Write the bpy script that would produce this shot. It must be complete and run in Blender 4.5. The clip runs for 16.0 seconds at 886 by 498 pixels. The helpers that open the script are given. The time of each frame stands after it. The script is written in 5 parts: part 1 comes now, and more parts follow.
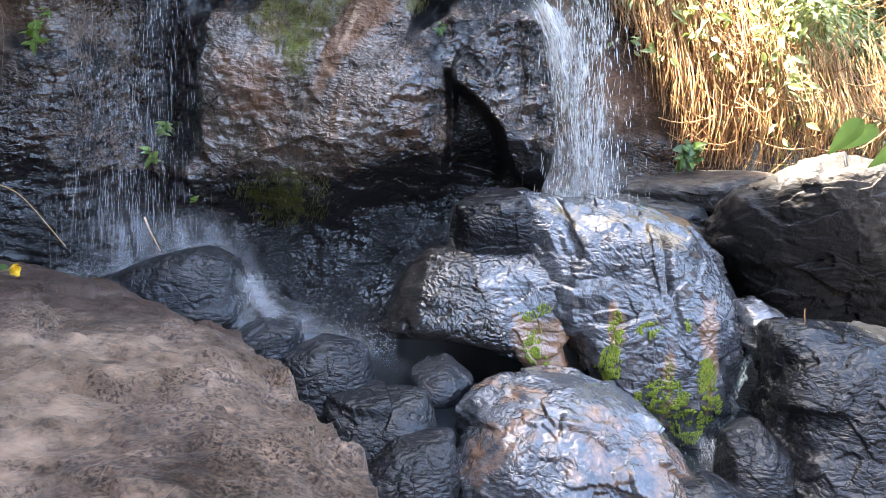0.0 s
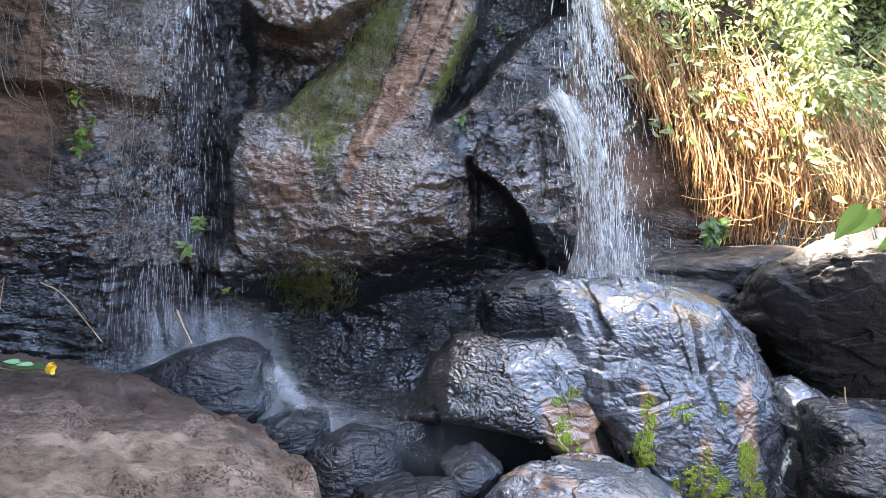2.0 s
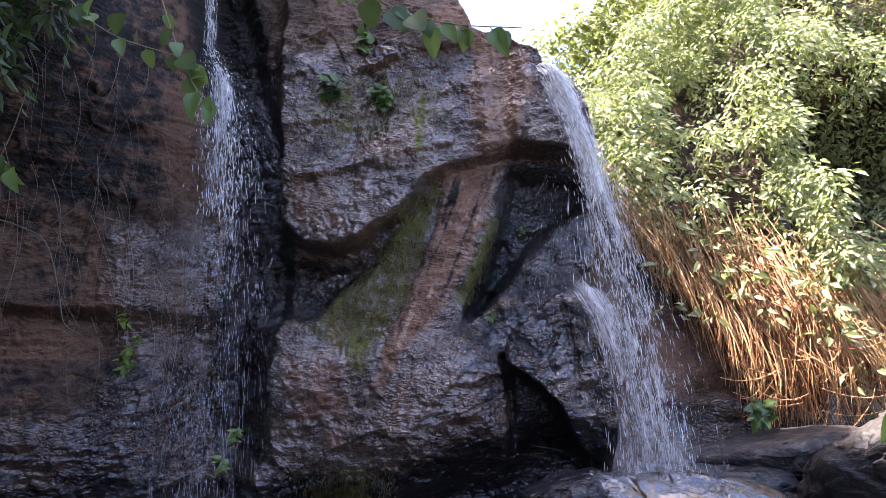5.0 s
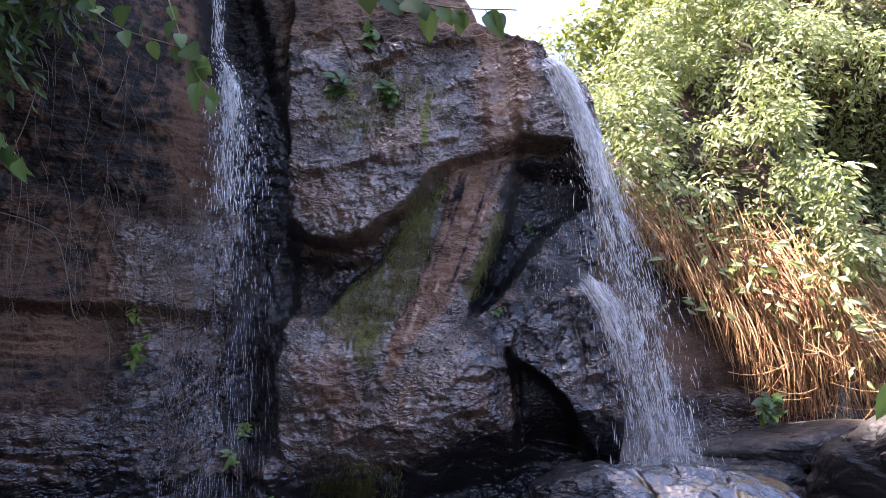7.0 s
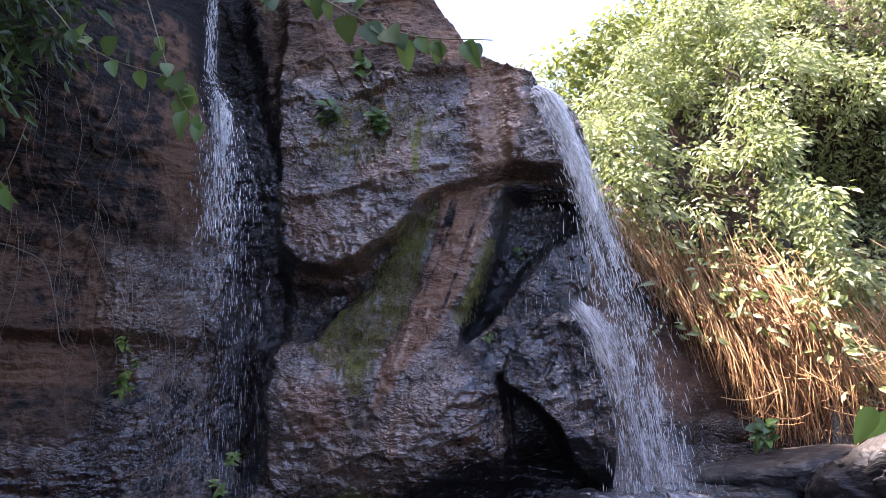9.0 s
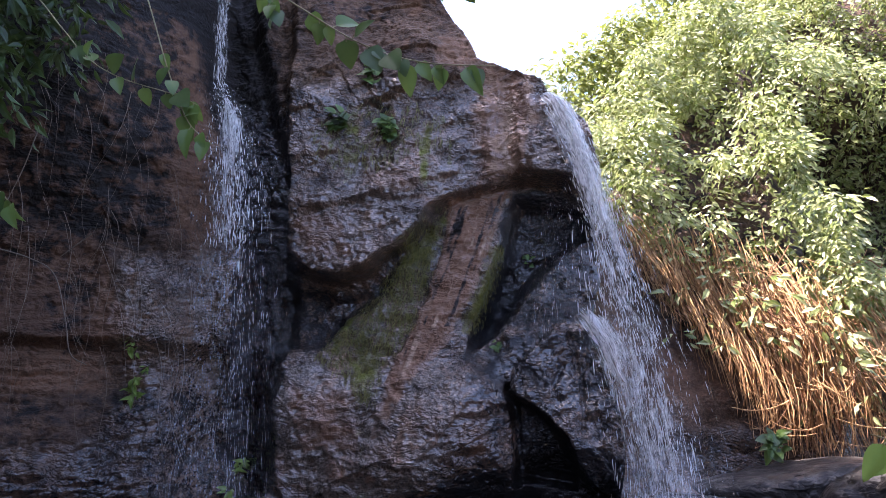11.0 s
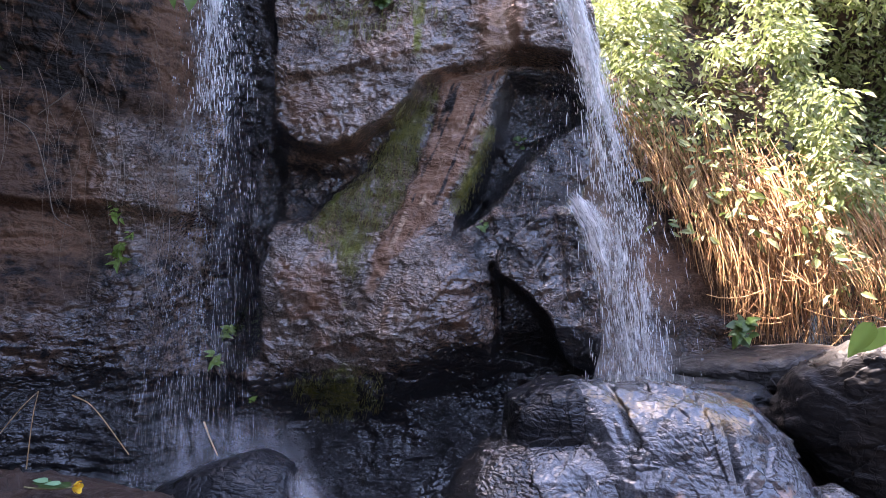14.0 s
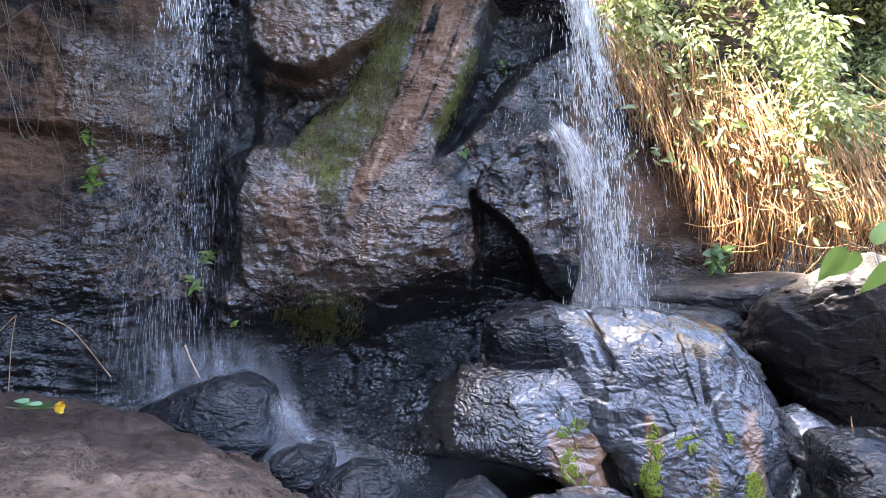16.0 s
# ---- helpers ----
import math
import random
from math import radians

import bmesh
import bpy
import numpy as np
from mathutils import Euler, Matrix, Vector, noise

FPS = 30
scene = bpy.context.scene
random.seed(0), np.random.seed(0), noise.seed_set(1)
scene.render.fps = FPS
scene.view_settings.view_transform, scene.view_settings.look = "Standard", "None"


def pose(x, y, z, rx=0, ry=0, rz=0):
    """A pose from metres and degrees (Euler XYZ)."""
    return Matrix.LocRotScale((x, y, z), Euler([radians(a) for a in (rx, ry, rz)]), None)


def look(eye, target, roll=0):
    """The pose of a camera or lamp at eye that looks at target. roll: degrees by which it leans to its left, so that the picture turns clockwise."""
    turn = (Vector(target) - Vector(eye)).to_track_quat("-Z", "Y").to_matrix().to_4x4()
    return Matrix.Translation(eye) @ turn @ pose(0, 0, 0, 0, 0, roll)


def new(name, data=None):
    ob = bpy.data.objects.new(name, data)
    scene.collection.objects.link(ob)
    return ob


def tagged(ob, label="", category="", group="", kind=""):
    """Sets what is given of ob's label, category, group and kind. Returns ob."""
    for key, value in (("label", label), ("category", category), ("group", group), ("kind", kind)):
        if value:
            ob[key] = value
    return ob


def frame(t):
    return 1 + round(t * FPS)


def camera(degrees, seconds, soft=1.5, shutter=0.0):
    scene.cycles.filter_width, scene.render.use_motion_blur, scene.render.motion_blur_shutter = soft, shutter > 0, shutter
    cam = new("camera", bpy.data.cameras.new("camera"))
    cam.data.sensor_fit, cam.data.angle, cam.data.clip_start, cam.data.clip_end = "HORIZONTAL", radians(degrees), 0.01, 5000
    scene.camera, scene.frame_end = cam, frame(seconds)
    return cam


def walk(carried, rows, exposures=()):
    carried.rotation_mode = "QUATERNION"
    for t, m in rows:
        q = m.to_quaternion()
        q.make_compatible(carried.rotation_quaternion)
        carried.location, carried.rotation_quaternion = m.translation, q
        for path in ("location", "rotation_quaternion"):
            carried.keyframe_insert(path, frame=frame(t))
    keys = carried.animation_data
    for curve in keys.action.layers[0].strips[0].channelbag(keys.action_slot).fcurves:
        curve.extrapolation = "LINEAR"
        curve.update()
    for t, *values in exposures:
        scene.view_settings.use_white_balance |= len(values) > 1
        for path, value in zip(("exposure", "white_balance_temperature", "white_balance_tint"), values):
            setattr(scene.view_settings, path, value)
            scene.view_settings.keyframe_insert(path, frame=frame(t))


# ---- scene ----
cam = camera(66.8, 16.0, soft=0.6)
PATH = [
    (0, (0.167, 0.295, 1.504), (0.224, 2.255, 1.107), 3.9),
    (0.5, (0.203, 0.266, 1.52), (0.192, 2.25, 1.264), 3.7),
    (1, (0.205, 0.256, 1.535), (0.173, 2.244, 1.322), 3.3),
    (1.5, (0.211, 0.253, 1.544), (0.176, 2.245, 1.361), 2.1),
    (2, (0.216, 0.26, 1.55), (0.165, 2.252, 1.383), 1.8),
    (2.5, (0.225, 0.263, 1.552), (0.188, 2.257, 1.41), 1.3),
    (3, (0.22, 0.254, 1.58), (0.172, 2.253, 1.533), 0.2),
    (3.2, (0.213, 0.267, 1.611), (0.14, 2.265, 1.648), -0.1),
    (3.5, (0.232, 0.236, 1.634), (0.124, 2.226, 1.8), -1.5),
    (4, (0.22, 0.227, 1.66), (0.078, 2.193, 1.998), -0.9),
    (4.2, (0.209, 0.207, 1.659), (0.084, 2.165, 2.047), -1.6),
    (6.3, (0.217, 0.161, 1.606), (0.053, 2.119, 1.976), -1.4),
    (6.5, (0.228, 0.162, 1.602), (0.062, 2.119, 1.977), -1.7),
    (7, (0.242, 0.164, 1.586), (0.072, 2.119, 1.972), -1.7),
    (7.5, (0.253, 0.165, 1.594), (0.084, 2.115, 2.008), -1.7),
    (8, (0.26, 0.167, 1.6), (0.114, 2.115, 2.03), -1.8),
    (8.5, (0.253, 0.168, 1.602), (0.108, 2.11, 2.059), -2.0),
    (8.7, (0.267, 0.161, 1.585), (0.115, 2.101, 2.049), -2.1),
    (10.8, (0.323, 0.168, 1.643), (0.15, 2.12, 2.04), -1.5),
    (11, (0.315, 0.165, 1.658), (0.127, 2.102, 2.118), -1.6),
    (11.5, (0.331, 0.145, 1.667), (0.119, 2.014, 2.347), -2.6),
    (12, (0.361, 0.129, 1.585), (0.146, 2.038, 2.142), -2.0),
    (12.5, (0.354, 0.16, 1.601), (0.13, 2.116, 1.954), -0.8),
    (13, (0.305, 0.173, 1.594), (0.111, 2.146, 1.861), -0.1),
    (13.5, (0.276, 0.191, 1.596), (0.105, 2.171, 1.816), 0.3),
    (14, (0.248, 0.197, 1.621), (0.109, 2.188, 1.739), 0.6),
    (14.5, (0.246, 0.208, 1.62), (0.13, 2.205, 1.631), 0.5),
    (15, (0.253, 0.21, 1.604), (0.145, 2.206, 1.563), 0.3),
    (15.5, (0.248, 0.219, 1.603), (0.164, 2.215, 1.513), 0.6),
    (16, (0.258, 0.215, 1.606), (0.176, 2.211, 1.512), 1.0),
]
EXPOSURES = [(0, 3.74, 6850, 9), (2.5, 3.74, 6800, 10), (3.2, 3.5, 6800, 17), (3.6, 3.25, 6600, 20), (4, 2.93, 6400, 24), (6.5, 2.62, 6300, 27), (8.5, 2.58, 6250, 27), (11, 2.52, 6250, 27),
             (11.5, 2.23, 6200, 27), (12, 2.32, 6200, 27), (12.5, 2.55, 6300, 27), (13.5, 2.82, 6400, 26), (14, 2.98, 6500, 26), (14.5, 3.25, 6700, 25), (15.5, 3.5, 6600, 19), (16, 3.54, 6550, 15)]
walk(cam, [(t, look(eye, target, roll)) for t, eye, target, roll in PATH], EXPOSURES)

# ---- world, sun, exposure ----
SUN_WAY = Vector((-0.45, -0.02, 0.88)).normalized()          # towards the sun
sky_world = bpy.data.worlds.new("sky")
scene.world = sky_world
sky_world.use_nodes = True
_sky = sky_world.node_tree.nodes.new("ShaderNodeTexSky")
_sky.sky_type, _sky.sun_disc = "NISHITA", False
_sky.sun_elevation = math.asin(SUN_WAY.z)
_sky.sun_rotation = math.atan2(SUN_WAY.x, SUN_WAY.y)
_sky.air_density, _sky.dust_density, _sky.ozone_density = 1.0, 2.0, 1.0
_bg = sky_world.node_tree.nodes["Background"]
sky_world.node_tree.links.new(_sky.outputs[0], _bg.inputs[0])
_bg.inputs[1].default_value = 0.15
_lamp = bpy.data.lights.new("sun", "SUN")
_lamp.energy, _lamp.angle, _lamp.color = 5.0, radians(0.5), (1.0, 0.93, 0.82)
sun = new("sun", _lamp)
sun.matrix_world = look(Vector((0, 0, 12)), Vector((0, 0, 12)) - SUN_WAY)

# ---- arithmetic ----
rng = np.random.default_rng(7)


def sstep(a, b, v):
    u = np.clip((v - a) / (b - a), 0, 1)
    return u * u * (3 - 2 * u)


def _hash(i, j, k, seed):
    h = (i * 374761393 + j * 668265263 + k * 2147483647 + seed * 1274126177) & 0xFFFFFFFF
    h = ((h ^ (h >> 13)) * 1274126177) & 0xFFFFFFFF
    return ((h ^ (h >> 16)) & 0xFFFF) / 65535.0


def vnoise(p, seed=0):
    """Value noise in -1..1 at the rows of p."""
    f = np.floor(p)
    i, j, k = f.astype(np.int64).T
    u = p - f
    u = u * u * u * (u * (u * 6 - 15) + 10)
    out = 0
    for a in (0, 1):
        for b in (0, 1):
            for c in (0, 1):
                w = (u[:, 0] if a else 1 - u[:, 0]) * (u[:, 1] if b else 1 - u[:, 1]) * (u[:, 2] if c else 1 - u[:, 2])
                out = out + w * _hash(i + a, j + b, k + c, seed)
    return out * 2 - 1


def fbm(p, octaves=4, seed=0, ridged=False):
    out, amp, total = 0, 1.0, 0.0
    for o in range(octaves):
        v = vnoise(p * 2.03 ** o + 17.3 * o, seed + o)
        out = out + amp * (1 - 2 * np.abs(v) if ridged else v)
        total += amp
        amp *= 0.5
    return out / total


def facets(p, seed=0, tilt=1.0):
    """Chiselled relief: each cell of a jittered grid is a small tilted plane, in -1..1 or so."""
    f = np.floor(p[:, :2]).astype(np.int64)
    best, val = np.full(len(p), 9.0), np.zeros(len(p))
    for a in (-1, 0, 1):
        for b in (-1, 0, 1):
            i, j = f[:, 0] + a, f[:, 1] + b
            cx, cy = i + _hash(i, j, 0, seed), j + _hash(i, j, 1, seed)
            dx, dy = p[:, 0] - cx, p[:, 1] - cy
            d = dx * dx + dy * dy
            v = (_hash(i, j, 2, seed) - 0.5) + tilt * ((_hash(i, j, 3, seed) - 0.5) * 2 * dx + (_hash(i, j, 4, seed) - 0.5) * 2 * dy)
            near = d < best
            best, val = np.where(near, d, best), np.where(near, v, val)
    return val


def facets3(p, seed=0, tilt=1.0):
    """Chiselled relief in space: each jittered cell is a tilted plane."""
    f = np.floor(p).astype(np.int64)
    best = np.full(len(p), 9.0)
    cell, off = np.zeros((len(p), 3), np.int64), np.zeros((len(p), 3))
    for a in (-1, 0, 1):
        for b in (-1, 0, 1):
            for c in (-1, 0, 1):
                i, j, k = f[:, 0] + a, f[:, 1] + b, f[:, 2] + c
                d = p - np.stack([i + _hash(i, j, k, seed), j + _hash(i, j, k, seed + 1), k + _hash(i, j, k, seed + 2)], 1)
                d2 = (d * d).sum(1)
                near = d2 < best
                best = np.where(near, d2, best)
                cell[near], off[near] = np.stack([i, j, k], 1)[near], d[near]
    i, j, k = cell.T
    slope = np.stack([_hash(i, j, k, seed + s) - 0.5 for s in (4, 5, 6)], 1)
    return (_hash(i, j, k, seed + 3) - 0.5) + 2 * tilt * (slope * off).sum(1)


def pline(points, x, z, closed=False):
    """Distance of (x, z) to a polyline."""
    pts = list(points) + ([points[0]] if closed else [])
    best = np.full(x.shape, 1e9)
    for (ax, az), (bx, bz) in zip(pts, pts[1:]):
        ex, ez = bx - ax, bz - az
        u = np.clip(((x - ax) * ex + (z - az) * ez) / (ex * ex + ez * ez + 1e-12), 0, 1)
        best = np.minimum(best, (x - ax - u * ex) ** 2 + (z - az - u * ez) ** 2)
    return np.sqrt(best)


def psd(points, x, z):
    """Signed distance to a polygon, positive inside."""
    inside = np.zeros(x.shape, bool)
    for (ax, az), (bx, bz) in zip(points, list(points[1:]) + [points[0]]):
        cross = (az > z) != (bz > z)
        inside ^= cross & (x < (bx - ax) * (z - az) / (bz - az + 1e-12) + ax)
    d = pline(points, x, z, closed=True)
    return np.where(inside, d, -d)


# ---- mesh helpers ----
def mesh_of(name, verts, faces, mat=None, smooth=True, masks=None):
    me = bpy.data.meshes.new(name)
    me.from_pydata(np.asarray(verts, float).tolist(), [], np.asarray(faces).tolist() if not isinstance(faces, list) else faces)
    if smooth:
        me.polygons.foreach_set("use_smooth", [True] * len(me.polygons))
    for key, values in (masks or {}).items():
        at = me.attributes.new(key, "FLOAT", "POINT")
        at.data.foreach_set("value", np.clip(values, 0, 1).astype(np.float32))
    if mat:
        me.materials.append(mat)
    me.update()
    return me


def part(name, me, parent, label="", kind=""):
    ob = new(name, me)
    ob.parent = parent
    return tagged(ob, label=label, kind=kind)


def grid_faces(nu, nv, keep=None):
    a = (np.arange(nu - 1)[:, None] * nv + np.arange(nv - 1)[None, :]).ravel()
    f = np.stack([a, a + nv, a + nv + 1, a + 1], 1)
    return f if keep is None else f[keep[f].all(1)]


def compact(verts, faces, masks):
    used = np.unique(faces)
    back = np.zeros(len(verts), int)
    back[used] = np.arange(len(used))
    return verts[used], back[faces], {k: v[used] for k, v in masks.items()}


def tube(points, radii, sides=5):
    """Verts and quads of a tapered tube along points."""
    pts = np.asarray(points, float)
    rad = np.broadcast_to(np.asarray(radii, float), (len(pts),))
    tan = np.gradient(pts, axis=0)
    tan /= np.linalg.norm(tan, axis=1)[:, None] + 1e-9
    ref = np.where(np.abs(tan[:, 2:]) > 0.9, [[1.0, 0, 0]], [[0, 0, 1.0]])
    a = np.cross(tan, ref)
    a /= np.linalg.norm(a, axis=1)[:, None] + 1e-9
    b = np.cross(tan, a)
    ang = np.arange(sides) * 2 * math.pi / sides
    v = pts[:, None] + rad[:, None, None] * (np.cos(ang)[None, :, None] * a[:, None] + np.sin(ang)[None, :, None] * b[:, None])
    f = []
    for i in range(len(pts) - 1):
        for s in range(sides):
            q = (s + 1) % sides
            f.append((i * sides + s, i * sides + q, (i + 1) * sides + q, (i + 1) * sides + s))
    return v.reshape(-1, 3), f


def curve(points, steps=16):
    """A smooth line through the points."""
    p = np.asarray(points, float)
    p = np.vstack([2 * p[0] - p[1], p, 2 * p[-1] - p[-2]])
    out = []
    for i in range(1, len(p) - 2):
        for u in np.linspace(0, 1, steps, endpoint=i == len(p) - 3):
            out.append(0.5 * (2 * p[i] + (p[i + 1] - p[i - 1]) * u + (2 * p[i - 1] - 5 * p[i] + 4 * p[i + 1] - p[i + 2]) * u * u
                              + (3 * p[i] - p[i - 1] - 3 * p[i + 1] + p[i + 2]) * u ** 3))
    return np.array(out)


class Pile:
    """Collects many small shapes into one mesh."""

    def __init__(self):
        self.v, self.f, self.n = [], [], 0

    def add(self, v, f):
        self.v.append(np.asarray(v))
        self.f += [tuple(i + self.n for i in q) for q in f]
        self.n += len(v)

    def mesh(self, name, mat, smooth=True):
        return mesh_of(name, np.vstack(self.v), self.f, mat, smooth)


LEAF_V = np.array([(0, 0, 0), (-0.22, 0.25, 0.05), (0.22, 0.25, 0.05), (0, 0.3, -0.02), (-0.25, 0.55, 0.03), (0.25, 0.55, 0.03), (0, 0.62, -0.06), (0, 1.0, -0.2)])
LEAF_F = [(0, 3, 1), (0, 2, 3), (1, 3, 6, 4), (3, 2, 5, 6), (4, 6, 7), (6, 5, 7)]
LEAF_F3 = np.array([(0, 3, 1), (0, 2, 3), (1, 3, 6), (1, 6, 4), (3, 2, 5), (3, 5, 6), (4, 6, 7), (6, 5, 7)])


def many(template_v, template_f, at, along, up, size, width=1.0):
    """Verts and faces of the template placed at many poses: its y runs along, its z up."""
    along = along / (np.linalg.norm(along, axis=1)[:, None] + 1e-9)
    side = np.cross(along, up)
    side /= np.linalg.norm(side, axis=1)[:, None] + 1e-9
    top = np.cross(side, along)
    t = template_v
    v = (at[:, None] + size[:, None, None] * (width * t[None, :, :1] * side[:, None] + t[None, :, 1:2] * along[:, None] + t[None, :, 2:] * top[:, None]))
    f = (np.arange(len(at)) * len(t))[:, None, None] + template_f[None]
    return v.reshape(-1, 3), f.reshape(-1, template_f.shape[1])


# ---- materials ----
def material(name):
    m = bpy.data.materials.new(name)
    m.use_nodes = True
    nt = m.node_tree
    b = nt.nodes["Principled BSDF"]

    def n(kind, *links, **sets):
        node = nt.nodes.new("ShaderNode" + kind)
        for k, v in sets.items():
            if k in ("operation", "blend_type", "data_type", "attribute_name", "noise_dimensions", "feature", "normalize"):
                if k == "operation": node.operation = v
                elif k == "blend_type": node.blend_type = v
                elif k == "data_type": node.data_type = v
                elif k == "attribute_name": node.attribute_name = v
                elif k == "feature": node.feature = v
            else:
                node.inputs[k.replace("_", " ")].default_value = v
        for key, out in links:
            nt.links.new(out, node.inputs[key])
        return node

    return m, nt, b, n


def rgba(c):
    return (*c, 1.0)


def mix(n, fac, a, b):
    node = n("Mix", data_type="RGBA")
    nt = node.id_data
    for slot, v in (("Factor", fac), ("A", a), ("B", b)):
        sock = [s for s in node.inputs if s.name == slot and (s.type == "RGBA" if slot != "Factor" else s.type == "VALUE")][0]
        if isinstance(v, (int, float)):
            sock.default_value = v
        elif isinstance(v, tuple):
            sock.default_value = rgba(v)
        else:
            nt.links.new(v, sock)
    return [o for o in node.outputs if o.type == "RGBA"][0]


def ramp(n, value, stops):
    node = n("ValToRGB")
    node.id_data.links.new(value, node.inputs[0])
    el = node.color_ramp.elements
    while len(el) < len(stops):
        el.new(0.5)
    for e, (p, c) in zip(el, stops):
        e.position, e.color = p, rgba(c) if isinstance(c, tuple) else (c, c, c, 1)
    return node.outputs[0]


def math_node(n, op, a, b=0.0):
    node = n("Math", operation=op)
    for i, v in enumerate((a, b)):
        if isinstance(v, (int, float)):
            node.inputs[i].default_value = v
        else:
            node.id_data.links.new(v, node.inputs[i])
    return node.outputs[0]


def rock_material(name, dark, light, brown=(0.33, 0.19, 0.115), rough=(0.08, 0.24), dry=0.65, bump=1.0, scale=1.0, streak=(1, 1, 1), film=0.5, grit=0.02, size=1.0, mottle=0.25, spec=0.7, vary=(0.6, 1.1), lumps=0.11, soft=0.15, chip=(0.09, 0.022), grain=(0.5, 1.0, 1.35)):
    """Wet or dry rock. The masks grey, brown, pale, moss, black, ochre and dry are stains and patches with shapes of
    their own; black also holds painted shade.
    """
    m, nt, b, n = material(name)
    pos = n("TexCoord").outputs["Object"]
    mp = n("Mapping", ("Vector", pos), Scale=streak).outputs[0]
    big = n("TexNoise", ("Vector", mp), Scale=1.6 * scale, Detail=6.0, Roughness=0.6).outputs[0]
    mid = n("TexNoise", ("Vector", mp), Scale=9.0 * scale, Detail=8.0, Roughness=0.65).outputs[0]
    fine = n("TexNoise", ("Vector", mp), Scale=48.0 * scale, Detail=6.0, Roughness=0.7).outputs[0]
    crack = n("TexVoronoi", ("Vector", n("Mapping", ("Vector", n("VectorMath", (0, pos), (1, n("TexNoise", ("Vector", pos), Scale=3.0, Detail=4.0).outputs["Color"]), operation="ADD").outputs[0]), Scale=streak).outputs[0]), Scale=4.5 * scale, feature="DISTANCE_TO_EDGE").outputs[0]
    base = mix(n, ramp(n, big, [(0.35, 0.0), (0.65, 1.0)]), dark, light)
    base = mix(n, ramp(n, mid, [(0.38, 0.0), (0.68, 0.7)]), base, tuple(c * 0.45 for c in dark))
    base = mix(n, ramp(n, fine, [(0.55, 0.0), (0.8, 0.5)]), base, tuple(min(1, c * 1.6 + 0.02) for c in light))
    base = mix(n, ramp(n, fine, [(0.43, mottle), (0.52, 0.0)]), base, tuple(c * 0.4 for c in dark))
    masks = {}
    for key in ("brown", "pale", "moss", "black", "ochre", "dry", "grey"):
        a = n("Attribute", attribute_name=key).outputs["Fac"]
        s = math_node(n, "ADD", a, math_node(n, "MULTIPLY", math_node(n, "SUBTRACT", mid, 0.5), 1.3))
        masks[key] = math_node(n, "MULTIPLY", ramp(n, s, [(0.3, 0.0), (0.62, 1.0)]), math_node(n, "GREATER_THAN", a, 0.02))
    base = mix(n, math_node(n, "MULTIPLY", masks["grey"], 0.8), base, mix(n, ramp(n, fine, [(0.35, 0.0), (0.65, 1.0)]), (0.06, 0.046, 0.036), (0.22, 0.172, 0.135)))
    base = mix(n, masks["brown"], base, mix(n, fine, brown, tuple(c * 0.45 for c in brown)))
    base = mix(n, masks["pale"], base, mix(n, mid, (0.5, 0.34, 0.23), (0.2, 0.125, 0.08)))
    # black stains, and shade painted into the rock colour
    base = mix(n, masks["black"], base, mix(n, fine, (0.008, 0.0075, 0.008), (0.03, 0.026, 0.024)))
    base = mix(n, masks["ochre"], base, mix(n, fine, (0.30, 0.19, 0.07), (0.14, 0.10, 0.05)))
    base = mix(n, masks["moss"], base, mix(n, fine, (0.17, 0.17, 0.025), (0.05, 0.06, 0.012)))
    nt.links.new(base, b.inputs["Base Color"])
    r = n("MapRange", ("Value", mid), From_Min=0.3, From_Max=0.7, To_Min=rough[0], To_Max=rough[1]).outputs[0]
    dryness = math_node(n, "MAXIMUM", masks["dry"], math_node(n, "MULTIPLY", masks["moss"], 0.9))
    r = mix(n, dryness, r, (dry, dry, dry))
    nt.links.new(r, b.inputs["Roughness"])
    nt.links.new(n("MapRange", ("Value", dryness), To_Min=spec, To_Max=0.3 * spec).outputs[0], b.inputs["Specular IOR Level"])
    coat = n("MapRange", ("Value", dryness), To_Min=film, To_Max=0.0).outputs[0]
    nt.links.new(math_node(n, "MULTIPLY", coat, n("MapRange", ("Value", masks["black"]), To_Min=1.0, To_Max=0.6).outputs[0]), b.inputs["Coat Weight"])
    b.inputs["Coat Roughness"].default_value, b.inputs["Coat IOR"].default_value = 0.06, 1.4
    warp = n("VectorMath", (0, mp), (1, n("VectorMath", (0, n("TexNoise", ("Vector", mp), Scale=3.0 * scale, Detail=3.0).outputs["Color"]), operation="SCALE", Scale=0.22).outputs[0]), operation="ADD").outputs[0]
    wide = n("Mapping", ("Vector", warp), Scale=grain).outputs[0]
    chips = n("TexVoronoi", ("Vector", wide), Scale=19.0 * scale * size).outputs["Distance"]
    chips2 = n("TexVoronoi", ("Vector", wide), Scale=52.0 * scale * size).outputs["Distance"]
    soft_ = n("TexNoise", ("Vector", wide), Scale=20.0 * scale * size, Detail=2.0, Roughness=0.5).outputs[0]
    lump = n("TexNoise", ("Vector", mp), Scale=6.0 * scale, Detail=2.0, Roughness=0.5).outputs[0]
    h = math_node(n, "ADD", math_node(n, "MULTIPLY", lump, lumps), math_node(n, "MULTIPLY", soft_, soft))
    h = math_node(n, "SUBTRACT", h, math_node(n, "MULTIPLY", chips, chip[0]))
    h = math_node(n, "SUBTRACT", h, math_node(n, "MULTIPLY", chips2, chip[1]))
    h = math_node(n, "ADD", h, math_node(n, "MULTIPLY", fine, grit))
    h = math_node(n, "ADD", h, math_node(n, "MULTIPLY", ramp(n, crack, [(0.0, 0.0), (0.04, 1.0)]), 0.05))
